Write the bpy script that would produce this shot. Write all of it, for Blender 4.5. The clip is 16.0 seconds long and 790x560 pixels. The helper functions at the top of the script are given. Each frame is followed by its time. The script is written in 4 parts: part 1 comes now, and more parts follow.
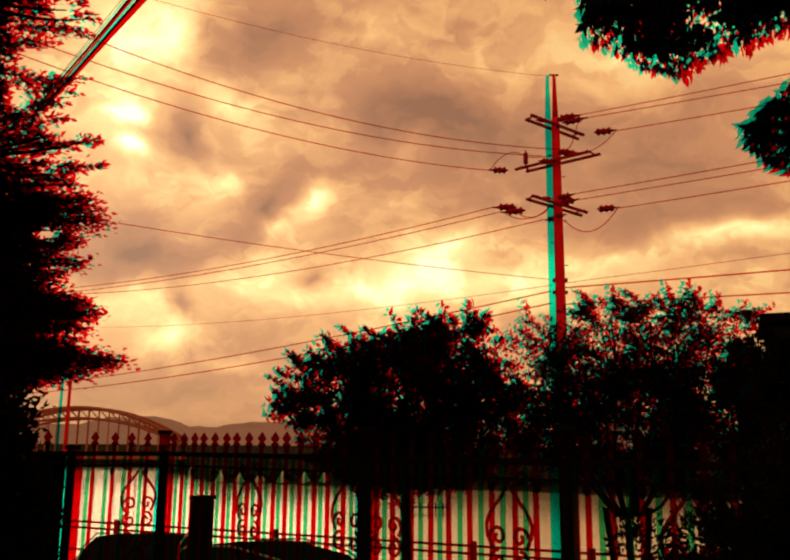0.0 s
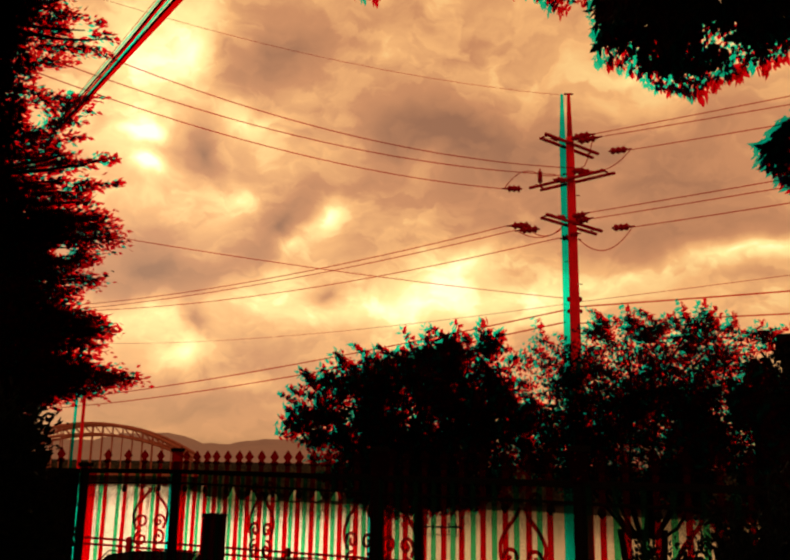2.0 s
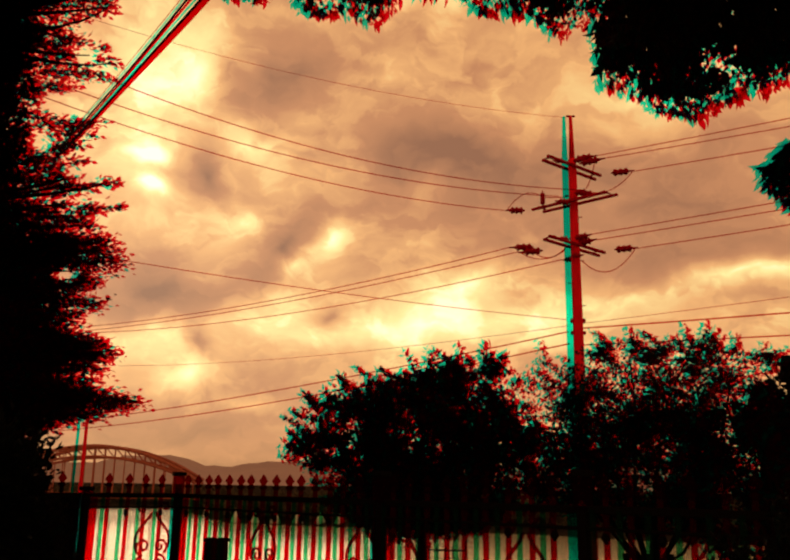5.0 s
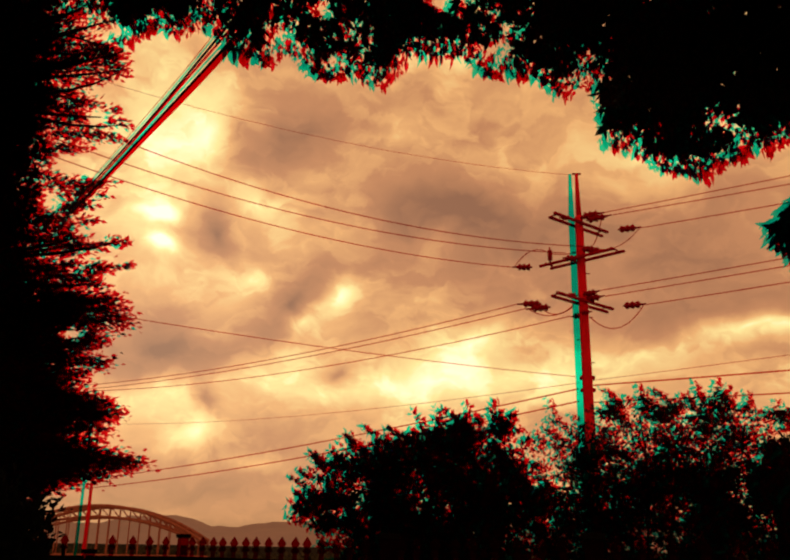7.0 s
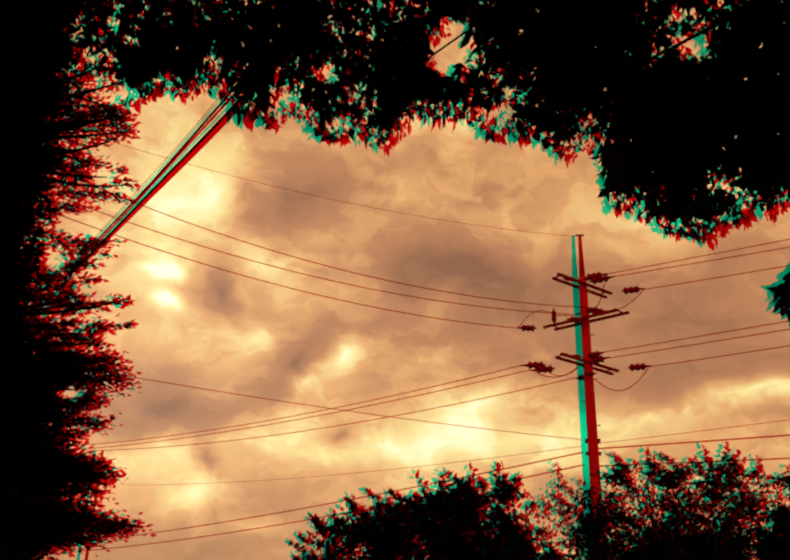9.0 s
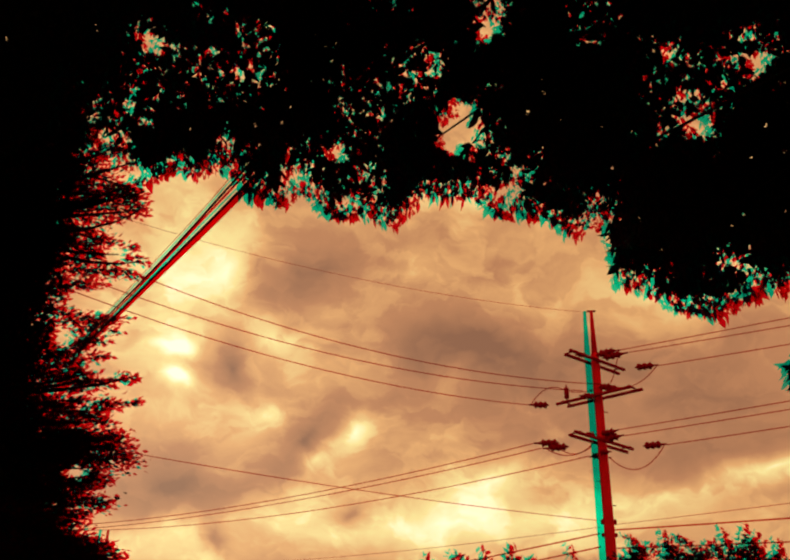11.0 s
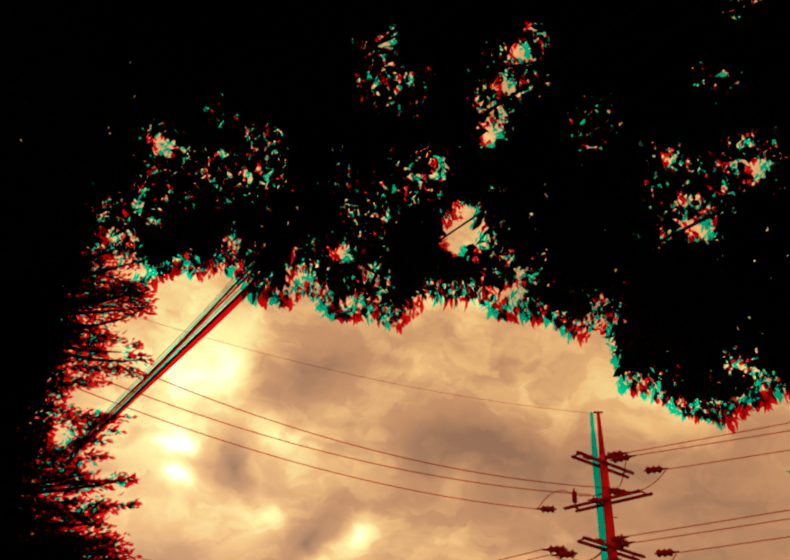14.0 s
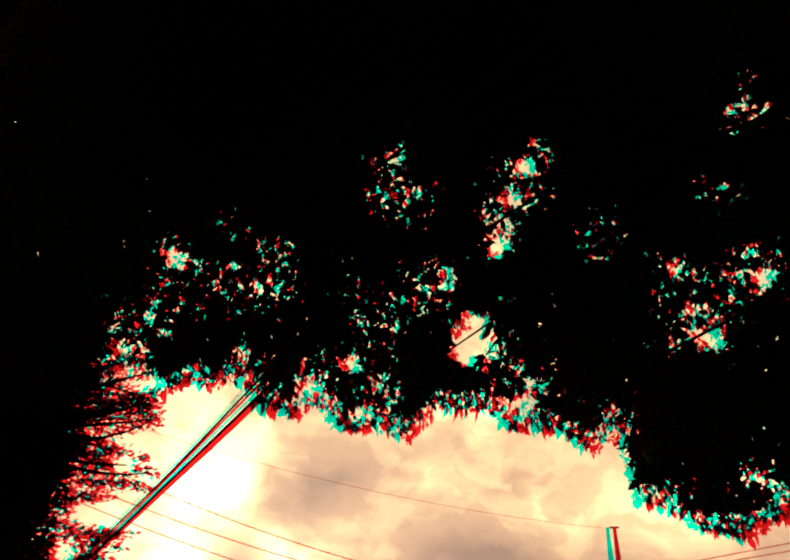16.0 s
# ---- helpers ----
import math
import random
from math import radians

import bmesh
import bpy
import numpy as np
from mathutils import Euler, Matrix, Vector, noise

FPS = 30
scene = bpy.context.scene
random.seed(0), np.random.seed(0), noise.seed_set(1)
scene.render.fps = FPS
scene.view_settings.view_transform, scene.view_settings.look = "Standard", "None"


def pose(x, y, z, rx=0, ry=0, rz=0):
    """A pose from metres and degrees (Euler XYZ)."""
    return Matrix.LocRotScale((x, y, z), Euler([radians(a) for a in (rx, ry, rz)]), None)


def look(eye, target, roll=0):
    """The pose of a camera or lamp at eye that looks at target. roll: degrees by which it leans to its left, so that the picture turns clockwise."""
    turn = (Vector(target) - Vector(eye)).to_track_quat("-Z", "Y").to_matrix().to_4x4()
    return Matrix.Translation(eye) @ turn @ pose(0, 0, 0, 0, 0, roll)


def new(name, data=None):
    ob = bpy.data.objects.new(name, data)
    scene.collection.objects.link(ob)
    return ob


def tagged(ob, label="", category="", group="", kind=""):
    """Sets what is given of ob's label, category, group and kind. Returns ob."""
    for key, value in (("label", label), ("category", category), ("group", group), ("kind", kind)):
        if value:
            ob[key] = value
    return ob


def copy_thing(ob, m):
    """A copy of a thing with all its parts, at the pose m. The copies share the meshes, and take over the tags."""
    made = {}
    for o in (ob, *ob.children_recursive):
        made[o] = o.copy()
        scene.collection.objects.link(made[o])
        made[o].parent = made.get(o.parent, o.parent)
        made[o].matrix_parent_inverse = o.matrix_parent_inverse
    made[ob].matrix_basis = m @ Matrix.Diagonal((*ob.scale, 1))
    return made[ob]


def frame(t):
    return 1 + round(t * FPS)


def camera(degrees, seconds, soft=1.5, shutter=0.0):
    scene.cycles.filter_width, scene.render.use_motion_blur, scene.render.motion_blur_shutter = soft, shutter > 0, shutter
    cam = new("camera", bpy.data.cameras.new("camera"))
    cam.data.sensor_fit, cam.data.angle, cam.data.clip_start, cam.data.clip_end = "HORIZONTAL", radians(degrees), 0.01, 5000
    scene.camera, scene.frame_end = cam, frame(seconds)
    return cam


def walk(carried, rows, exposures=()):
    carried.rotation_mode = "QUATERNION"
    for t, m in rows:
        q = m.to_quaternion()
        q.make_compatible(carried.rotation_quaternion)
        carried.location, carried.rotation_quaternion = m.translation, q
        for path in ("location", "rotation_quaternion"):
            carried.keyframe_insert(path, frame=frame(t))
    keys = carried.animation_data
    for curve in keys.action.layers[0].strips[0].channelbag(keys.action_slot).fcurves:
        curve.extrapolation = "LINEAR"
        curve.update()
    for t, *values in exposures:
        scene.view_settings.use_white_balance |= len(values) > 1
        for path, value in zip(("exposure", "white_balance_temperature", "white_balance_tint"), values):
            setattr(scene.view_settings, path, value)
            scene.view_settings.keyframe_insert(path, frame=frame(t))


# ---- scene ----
EYE = 1.65
cam = camera(50.10, 16.0, soft=2.3)
PATH = [
    (0.0, pose(-0.010, -0.008, EYE -0.027, 101.21, -0.50, 0.02)),
    (0.5, pose(-0.009, -0.008, EYE -0.024, 101.21, -0.84, 0.09)),
    (1.0, pose(-0.013, -0.006, EYE -0.020, 101.31, -0.82, 0.20)),
    (1.5, pose(-0.010, -0.001, EYE -0.019, 101.39, -0.75, 0.54)),
    (2.0, pose(-0.010, -0.002, EYE -0.019, 102.40, -0.96, 0.88)),
    (2.5, pose(-0.010, -0.004, EYE -0.017, 102.54, -0.97, 0.73)),
    (3.0, pose(-0.009, -0.004, EYE -0.016, 102.59, -0.91, 0.82)),
    (3.5, pose(-0.008, -0.003, EYE -0.013, 102.83, -0.73, 0.77)),
    (6.0, pose(-0.001, 0.008, EYE -0.005, 105.86, -0.92, 1.45)),
    (6.5, pose(-0.000, 0.014, EYE -0.001, 107.24, -0.78, 1.55)),
    (7.0, pose(0.003, 0.010, EYE +0.002, 107.68, -0.92, 1.68)),
    (7.5, pose(0.007, 0.014, EYE +0.007, 108.52, -1.06, 1.71)),
    (8.0, pose(0.008, 0.019, EYE +0.010, 109.69, -1.07, 1.98)),
    (8.5, pose(0.011, 0.026, EYE +0.014, 110.62, -1.20, 2.09)),
    (9.0, pose(0.012, 0.038, EYE +0.019, 111.73, -1.33, 1.82)),
    (11.5, pose(0.027, 0.046, EYE +0.036, 117.48, -1.70, 2.60)),
    (12.0, pose(0.021, 0.044, EYE +0.038, 117.99, -1.62, 2.48)),
    (12.5, pose(0.027, 0.048, EYE +0.041, 119.34, -1.79, 2.77)),
    (13.0, pose(0.027, 0.045, EYE +0.049, 120.46, -2.30, 2.44)),
    (13.5, pose(0.032, 0.051, EYE +0.047, 122.45, -2.41, 2.37)),
    (14.0, pose(0.034, 0.054, EYE +0.055, 123.44, -2.24, 2.60)),
    (14.5, pose(0.036, 0.056, EYE +0.054, 125.48, -2.29, 2.88)),
    (15.0, pose(0.036, 0.058, EYE +0.050, 127.52, -2.66, 3.02)),
    (15.5, pose(0.036, 0.031, EYE +0.041, 129.20, -2.82, 2.80)),
    (16.0, pose(0.034, 0.036, EYE +0.045, 130.86, -2.44, 3.21)),
]
walk(cam, PATH, exposures=[(0.0, 0.14, 6500, 10), (7.0, 0.02, 6500, 10), (9.0, -0.06, 6500, 10), (12.5, -0.10, 6350, 6), (13.5, 0.0, 6000, 0), (14.5, 0.30, 5500, -6), (15.2, 0.57, 5050, -10), (16.0, 0.95, 4600, -13)])

# ---- sky, sun ----
SUN_BEARING, SUN_HEIGHT = -19.0, 19.0


def polar(bearing, elevation, distance):
    """A point by bearing (degrees, right of +y), elevation and level distance from the viewpoint."""
    a = radians(bearing)
    return Vector((math.sin(a) * distance, math.cos(a) * distance, EYE + distance * math.tan(radians(elevation))))


world = bpy.data.worlds.new("sunset")
scene.world = world
world.use_nodes = True
wt = world.node_tree
wt.nodes.clear()


def wn(kind, **settings):
    n = wt.nodes.new(kind)
    for key, value in settings.items():
        if key == "op":
            n.operation = value
    return n


def wmath(op, a, b=None, c=None):
    n = wn("ShaderNodeMath", op=op)
    for i, v in enumerate((a, b, c)):
        if v is None:
            continue
        if isinstance(v, (int, float)):
            n.inputs[i].default_value = v
        else:
            wt.links.new(v, n.inputs[i])
    return n.outputs[0]


def wvec(op, a, b):
    n = wn("ShaderNodeVectorMath", op=op)
    for i, v in enumerate((a, b)):
        if isinstance(v, tuple):
            n.inputs[i].default_value = v
        else:
            wt.links.new(v, n.inputs[i])
    return n


coord = wn("ShaderNodeTexCoord").outputs["Generated"]
sep = wn("ShaderNodeSeparateXYZ")
wt.links.new(coord, sep.inputs[0])
bearing = wmath("MULTIPLY", wmath("ARCTAN2", sep.outputs[0], sep.outputs[1]), 57.2958)
height = wmath("MULTIPLY", wmath("ARCSINE", sep.outputs[2]), 57.2958)
angles = wn("ShaderNodeCombineXYZ")
wt.links.new(bearing, angles.inputs[0])
wt.links.new(height, angles.inputs[1])


def wnoise(vector, scale, detail, rough, out="Factor", stretch=(1, 1, 1)):
    m = wn("ShaderNodeMapping")
    m.inputs["Scale"].default_value = stretch
    wt.links.new(vector, m.inputs[0])
    n = wn("ShaderNodeTexNoise")
    n.inputs["Scale"].default_value, n.inputs["Detail"].default_value, n.inputs["Roughness"].default_value = scale, detail, rough
    wt.links.new(m.outputs[0], n.inputs["Vector"])
    return n.outputs["Color"] if out == "Color" else n.outputs[0]


# the clouds' outlines are ragged: the angles are pushed about by noise
push = wvec("SUBTRACT", wnoise(angles.outputs[0], 0.16, 3.5, 0.5, "Color"), (0.5, 0.5, 0.5))
push2 = wvec("MULTIPLY", push.outputs[0], (4.6, 3.6, 0.0))
ragged = wvec("ADD", angles.outputs[0], push2.outputs[0]).outputs[0]
level = wmath("MULTIPLY_ADD", wnoise(ragged, 0.13, 8.0, 0.58, stretch=(0.8, 1.5, 1)), 0.42, 0.295)


def blob(az, el, wide, high, turn, amount):
    global level
    m = wn("ShaderNodeMapping")
    m.vector_type = "TEXTURE"
    m.inputs["Location"].default_value = (az, el, 0)
    m.inputs["Rotation"].default_value = (0, 0, radians(turn))
    m.inputs["Scale"].default_value = (2.1 * wide, 2.1 * high, 1)
    wt.links.new(ragged, m.inputs[0])
    g = wn("ShaderNodeTexGradient")
    g.gradient_type = "QUADRATIC_SPHERE"
    wt.links.new(m.outputs[0], g.inputs[0])
    level = wmath("MULTIPLY_ADD", g.outputs[0], amount * 2.0, level)


level = wmath("MULTIPLY_ADD", wnoise(ragged, 0.55, 6.0, 0.6, stretch=(0.7, 1.2, 1)), 0.17, wmath("SUBTRACT", level, 0.072))

# billows with a crisp side
curl = wvec("SUBTRACT", wnoise(ragged, 0.5, 3.0, 0.55, "Color"), (0.5, 0.5, 0.5))
curled = wvec("ADD", ragged, wvec("MULTIPLY", curl.outputs[0], (2.2, 1.8, 0.0)).outputs[0]).outputs[0]
for size, low, high, share in ((0.17, 0.46, 0.57, 0.095), (0.36, 0.48, 0.57, 0.065)):
    edge = wn("ShaderNodeMapRange")
    edge.interpolation_type = "SMOOTHSTEP"
    for name, value in (("From Min", low), ("From Max", high), ("To Min", -share / 2), ("To Max", share / 2)):
        edge.inputs[name].default_value = value
    wt.links.new(wnoise(curled, size, 4.0, 0.5, stretch=(0.8, 1.35, 1)), edge.inputs["Value"])
    level = wmath("ADD", edge.outputs[0], level)

# banks of cloud and bright gaps
blob(2.2, 22.2, 6.2, 1.9, -6, -0.26)
blob(-8.8, 27.2, 5.8, 2.0, 20, -0.13)
blob(5.1, 18.4, 8.5, 3.4, 0, -0.07)
blob(17.4, 19.2, 8.0, 3.8, 0, -0.16)
blob(18.7, 14.4, 6.8, 1.4, 0, -0.15)
blob(21.8, 13.5, 4.4, 0.8, 10, 0.28)
blob(15.3, 25.2, 7.5, 2.6, 0, 0.15)
blob(9.0, 22.5, 8.0, 4.5, 0, -0.07)
blob(18.0, 21.0, 7.0, 4.0, 0, -0.06)
blob(5.0, 28.5, 7.0, 2.6, 0, -0.04)
blob(-1.9, 27.5, 2.0, 1.0, 40, 0.05)
blob(-19.6, 26.0, 4.6, 4.4, 0, 0.16)
blob(-19.1, 20.9, 1.2, 0.65, 0, 0.30)
blob(-18.3, 18.7, 1.1, 0.65, 0, 0.30)
blob(-19.5, 19.3, 4.1, 4.1, 0, 0.10)
blob(-11.5, 22.4, 3.2, 1.5, -20, 0.18)
blob(-15.1, 20.4, 1.3, 1.7, 0, -0.3)
blob(-8.9, 16.0, 3.4, 1.3, 35, -0.24)
blob(-5.5, 16.8, 1.2, 2.0, -20, 0.22)
blob(-8.0, 14.9, 1.4, 0.6, 30, 0.2)
blob(-12.1, 17.6, 2.0, 1.0, 0, 0.11)
blob(-17.4, 12.6, 4.4, 2.2, 0, -0.28)
blob(-5.9, 11.3, 2.0, 0.7, 20, -0.22)
blob(0.3, 10.8, 13.0, 1.9, 3, 0.24)
blob(3.7, 13.8, 3.4, 1.4, 15, 0.2)
blob(-16.4, 9.1, 3.1, 1.4, 0, 0.12)
blob(-15.6, 6.7, 2.6, 1.0, 25, 0.13)
blob(-14.1, 8.9, 0.8, 1.2, 0, -0.2)
blob(-12.9, 3.4, 13.6, 2.0, 0, -0.18)
blob(-10.4, 5.3, 2.4, 0.5, 0, 0.13)
blob(-15.8, 0.7, 16.9, 1.4, 0, -0.2)
blob(-10.8, 27.4, 2.8, 2.6, 0, -0.12)
blob(-16.2, 26.6, 1.7, 3.2, 0, 0.16)
blob(-3.0, 19.6, 3.0, 1.6, 20, -0.10)
blob(12.5, 15.8, 3.2, 1.5, 0, -0.10)
blob(-11.5, 13.4, 2.2, 1.0, 20, -0.10)
blob(2.2, 31.5, 1.6, 0.8, 35, 0.04)

ramp = wn("ShaderNodeValToRGB")
stops = ramp.color_ramp
stops.elements[0].position, stops.elements[0].color = 0.0, (0.29, 0.122, 0.056, 1)
stops.elements[1].position, stops.elements[1].color = 1.0, (1.30, 1.20, 0.80, 1)
for place, colour in ((0.36, (0.54, 0.228, 0.092, 1)), (0.55, (0.82, 0.410, 0.146, 1)), (0.76, (1.02, 0.80, 0.31, 1))):
    e = stops.elements.new(place)
    e.color = colour
wt.links.new(level, ramp.inputs[0])
# the sky away from the sunset is dim
facing = wvec("DOT_PRODUCT", coord, (-0.10, 0.90, 0.42)).outputs["Value"]
fade = wn("ShaderNodeMapRange")
fade.interpolation_type = "SMOOTHSTEP"
for name, value in (("From Min", 0.50), ("From Max", 0.88), ("To Min", 0.70), ("To Max", 1.0)):
    fade.inputs[name].default_value = value
wt.links.new(facing, fade.inputs["Value"])
clouds = wn("ShaderNodeBackground")
wt.links.new(ramp.outputs[0], clouds.inputs[0])
wt.links.new(fade.outputs[0], clouds.inputs[1])
clear = wn("ShaderNodeTexSky")
clear.sky_type = "NISHITA"
clear.sun_disc = False
clear.sun_elevation, clear.sun_rotation = radians(SUN_HEIGHT), radians(SUN_BEARING)
clear_bg = wn("ShaderNodeBackground")
clear_bg.inputs[1].default_value = 0.003
wt.links.new(clear.outputs[0], clear_bg.inputs[0])
both = wn("ShaderNodeAddShader")
wt.links.new(clouds.outputs[0], both.inputs[0])
wt.links.new(clear_bg.outputs[0], both.inputs[1])
wt.links.new(both.outputs[0], wn("ShaderNodeOutputWorld").inputs[0])

sun = new("sun", bpy.data.lights.new("sun", "SUN"))
sun.data.energy, sun.data.angle, sun.data.color = 0.6, radians(40), (1.0, 0.72, 0.42)
sun.matrix_world = look(polar(SUN_BEARING, SUN_HEIGHT, 50), (0, 0, EYE))


# ---- materials ----
def material(name, colour, rough=0.7, metal=0.0, vary=0.35, grain=30.0, stain=3.0, bump=0.3, relief=0.004, per="none"):
    """A rough surface with fine grain and broad stains, both in object metres."""
    mat = bpy.data.materials.new(name)
    mat.use_nodes = True
    nt = mat.node_tree
    bsdf = nt.nodes["Principled BSDF"]
    bsdf.inputs["Roughness"].default_value, bsdf.inputs["Metallic"].default_value = rough, metal
    bsdf.inputs["Specular IOR Level"].default_value = 0.2
    bsdf.inputs["IOR"].default_value = 1.5 if rough < 0.4 else 1.0
    tc = nt.nodes.new("ShaderNodeTexCoord")
    fine, broad = nt.nodes.new("ShaderNodeTexNoise"), nt.nodes.new("ShaderNodeTexNoise")
    fine.inputs["Scale"].default_value, broad.inputs["Scale"].default_value = grain, stain
    fine.inputs["Detail"].default_value, broad.inputs["Detail"].default_value = 4, 5
    for n in (fine, broad):
        nt.links.new(tc.outputs["Object"], n.inputs["Vector"])
    add = nt.nodes.new("ShaderNodeMath")
    add.operation = "ADD"
    nt.links.new(fine.outputs[0], add.inputs[0])
    nt.links.new(broad.outputs[0], add.inputs[1])
    r = nt.nodes.new("ShaderNodeMapRange")
    for key, value in (("From Min", 0.6), ("From Max", 1.4), ("To Min", 1 - vary), ("To Max", 1 + vary)):
        r.inputs[key].default_value = value
    nt.links.new(add.outputs[0], r.inputs["Value"])
    mul = nt.nodes.new("ShaderNodeVectorMath")
    mul.operation = "SCALE"
    mul.inputs[0].default_value = colour
    nt.links.new(r.outputs[0], mul.inputs["Scale"])
    nt.links.new(mul.outputs[0], bsdf.inputs["Base Color"])
    bp = nt.nodes.new("ShaderNodeBump")
    bp.inputs["Strength"].default_value, bp.inputs["Distance"].default_value = bump, relief
    nt.links.new(fine.outputs[0], bp.inputs["Height"])
    nt.links.new(bp.outputs[0], bsdf.inputs["Normal"])
    return mat


def leaf_material(name, face, glow_a, glow_b, share, tiers=(0.46, 0.66), thinness=0.6):
    """Leaves with dark faces, faintly translucent in one of two fringe tints, red or teal, leaf by leaf."""
    mat = bpy.data.materials.new(name)
    mat.use_nodes = True
    nt = mat.node_tree
    nt.nodes.clear()
    geo = nt.nodes.new("ShaderNodeNewGeometry")
    info = nt.nodes.new("ShaderNodeObjectInfo")
    total = nt.nodes.new("ShaderNodeMath")
    total.operation = "ADD"
    nt.links.new(geo.outputs["Random Per Island"], total.inputs[0])
    nt.links.new(info.outputs["Random"], total.inputs[1])
    part_of = nt.nodes.new("ShaderNodeMath")
    part_of.operation = "FRACT"
    nt.links.new(total.outputs[0], part_of.inputs[0])
    tint = nt.nodes.new("ShaderNodeValToRGB")
    tint.color_ramp.interpolation = "CONSTANT"
    tint.color_ramp.elements[0].color = (*glow_a, 1)
    tint.color_ramp.elements[1].position, tint.color_ramp.elements[1].color = 1 - share, (*glow_b, 1)
    for place, dim in zip(tiers, (0.35, 0.05)):
        deep = tint.color_ramp.elements.new((1 - share) * place)
        deep.color = (*(dim * v for v in glow_a), 1)
    nt.links.new(part_of.outputs[0], tint.inputs[0])
    thin, surface, mix = nt.nodes.new("ShaderNodeBsdfTranslucent"), nt.nodes.new("ShaderNodeBsdfPrincipled"), nt.nodes.new("ShaderNodeMixShader")
    nt.links.new(tint.outputs[0], thin.inputs[0])
    tc, vein = nt.nodes.new("ShaderNodeTexCoord"), nt.nodes.new("ShaderNodeTexNoise")
    vein.inputs["Scale"].default_value = 60
    nt.links.new(tc.outputs["Object"], vein.inputs["Vector"])
    shade = nt.nodes.new("ShaderNodeVectorMath")
    shade.operation = "SCALE"
    shade.inputs[0].default_value = [2 * v for v in face]
    nt.links.new(vein.outputs[0], shade.inputs["Scale"])
    nt.links.new(shade.outputs[0], surface.inputs["Base Color"])
    surface.inputs["Roughness"].default_value = 0.75
    surface.inputs["Specular IOR Level"].default_value = 0.15
    mix.inputs[0].default_value = thinness
    nt.links.new(surface.outputs[0], mix.inputs[1])
    nt.links.new(thin.outputs[0], mix.inputs[2])
    nt.links.new(mix.outputs[0], nt.nodes.new("ShaderNodeOutputMaterial").inputs[0])
    return mat


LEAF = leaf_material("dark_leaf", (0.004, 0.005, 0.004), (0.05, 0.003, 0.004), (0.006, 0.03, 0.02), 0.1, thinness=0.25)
# darker leaf: the shade deep inside the crowns is put into its colour
SHADE_LEAF = leaf_material("shade_toned_leaf", (0.003, 0.004, 0.003), (0.02, 0.002, 0.002), (0.004, 0.02, 0.014), 0.1, thinness=0.2)
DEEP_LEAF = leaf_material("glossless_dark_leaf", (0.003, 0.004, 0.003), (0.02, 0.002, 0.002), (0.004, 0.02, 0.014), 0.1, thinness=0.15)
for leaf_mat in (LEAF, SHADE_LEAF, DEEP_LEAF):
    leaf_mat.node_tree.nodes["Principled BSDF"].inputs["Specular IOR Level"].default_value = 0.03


def film_material(name, colour, solid=0.03):
    """A see-through tinted film that puts red and teal colour fringes into the shapes."""
    mat = bpy.data.materials.new(name)
    mat.use_nodes = True
    nt = mat.node_tree
    bsdf = nt.nodes["Principled BSDF"]
    bsdf.inputs["Base Color"].default_value = (*(0.3 * v for v in colour), 1)
    bsdf.inputs["Roughness"].default_value = 0.7
    bsdf.inputs["Specular IOR Level"].default_value = 0.05
    clear_part, mix = nt.nodes.new("ShaderNodeBsdfTransparent"), nt.nodes.new("ShaderNodeMixShader")
    clear_part.inputs[0].default_value = (*colour, 1)
    mix.inputs[0].default_value = solid
    nt.links.new(clear_part.outputs[0], mix.inputs[1])
    nt.links.new(bsdf.outputs[0], mix.inputs[2])
    nt.links.new(mix.outputs[0], nt.nodes["Material Output"].inputs[0])
    return mat


RED_FILM = film_material("thin_red_film", (0.74, 0.004, 0.03))
TEAL_FILM = film_material("thin_teal_film", (0.06, 0.96, 1.0))
PALE_TEAL = film_material("pale_teal_film", (0.26, 0.82, 0.58))
BARK = material("bark", (0.005, 0.004, 0.004), 0.9, vary=0.5, grain=40, stain=6, bump=0.8, relief=0.01)
# fence metal as see-through red film: fringe red shows only before bright backgrounds
TIP_FILM = film_material("tip_fringe_film", (0.55, 0.006, 0.02))
SCROLL_FILM = film_material("scroll_fringe_film", (0.62, 0.006, 0.02))
RED_IRON_FILM = film_material("red_fringe_iron", (0.75, 0.004, 0.02), 0.06)
DARK_IRON = material("dark_iron", (0.006, 0.004, 0.004), 0.6, vary=0.4, grain=80, stain=7)
POLE_RED = material("red_brown_pole", (0.92, 0.010, 0.022), 0.75, vary=0.3, grain=50, stain=2)
STEEL = material("dark_red_steel", (0.42, 0.006, 0.014), 0.6, vary=0.3, grain=60, stain=5)
PORCELAIN = material("dark_glazed_porcelain", (0.36, 0.006, 0.014), 0.4, vary=0.3, grain=50, stain=6, bump=0.1)
# the wires take a see-through fringe tint as well
WIRE = film_material("red_brown_wire", (0.74, 0.16, 0.09))


CABLE_BLACK = material("black_cable_sheath", (0.006, 0.005, 0.005), 0.6, vary=0.3, grain=30, stain=3, bump=0.1)
GROUND = material("earth_and_asphalt", (0.022, 0.017, 0.015), 0.9, vary=0.5, grain=9, stain=0.3, bump=0.7, relief=0.02)
CONCRETE = material("weathered_concrete", (0.10, 0.085, 0.075), 0.9, vary=0.4, grain=25, stain=1.5)
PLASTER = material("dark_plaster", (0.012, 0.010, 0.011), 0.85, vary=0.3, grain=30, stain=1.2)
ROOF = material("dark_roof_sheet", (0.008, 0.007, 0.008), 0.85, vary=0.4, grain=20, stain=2)
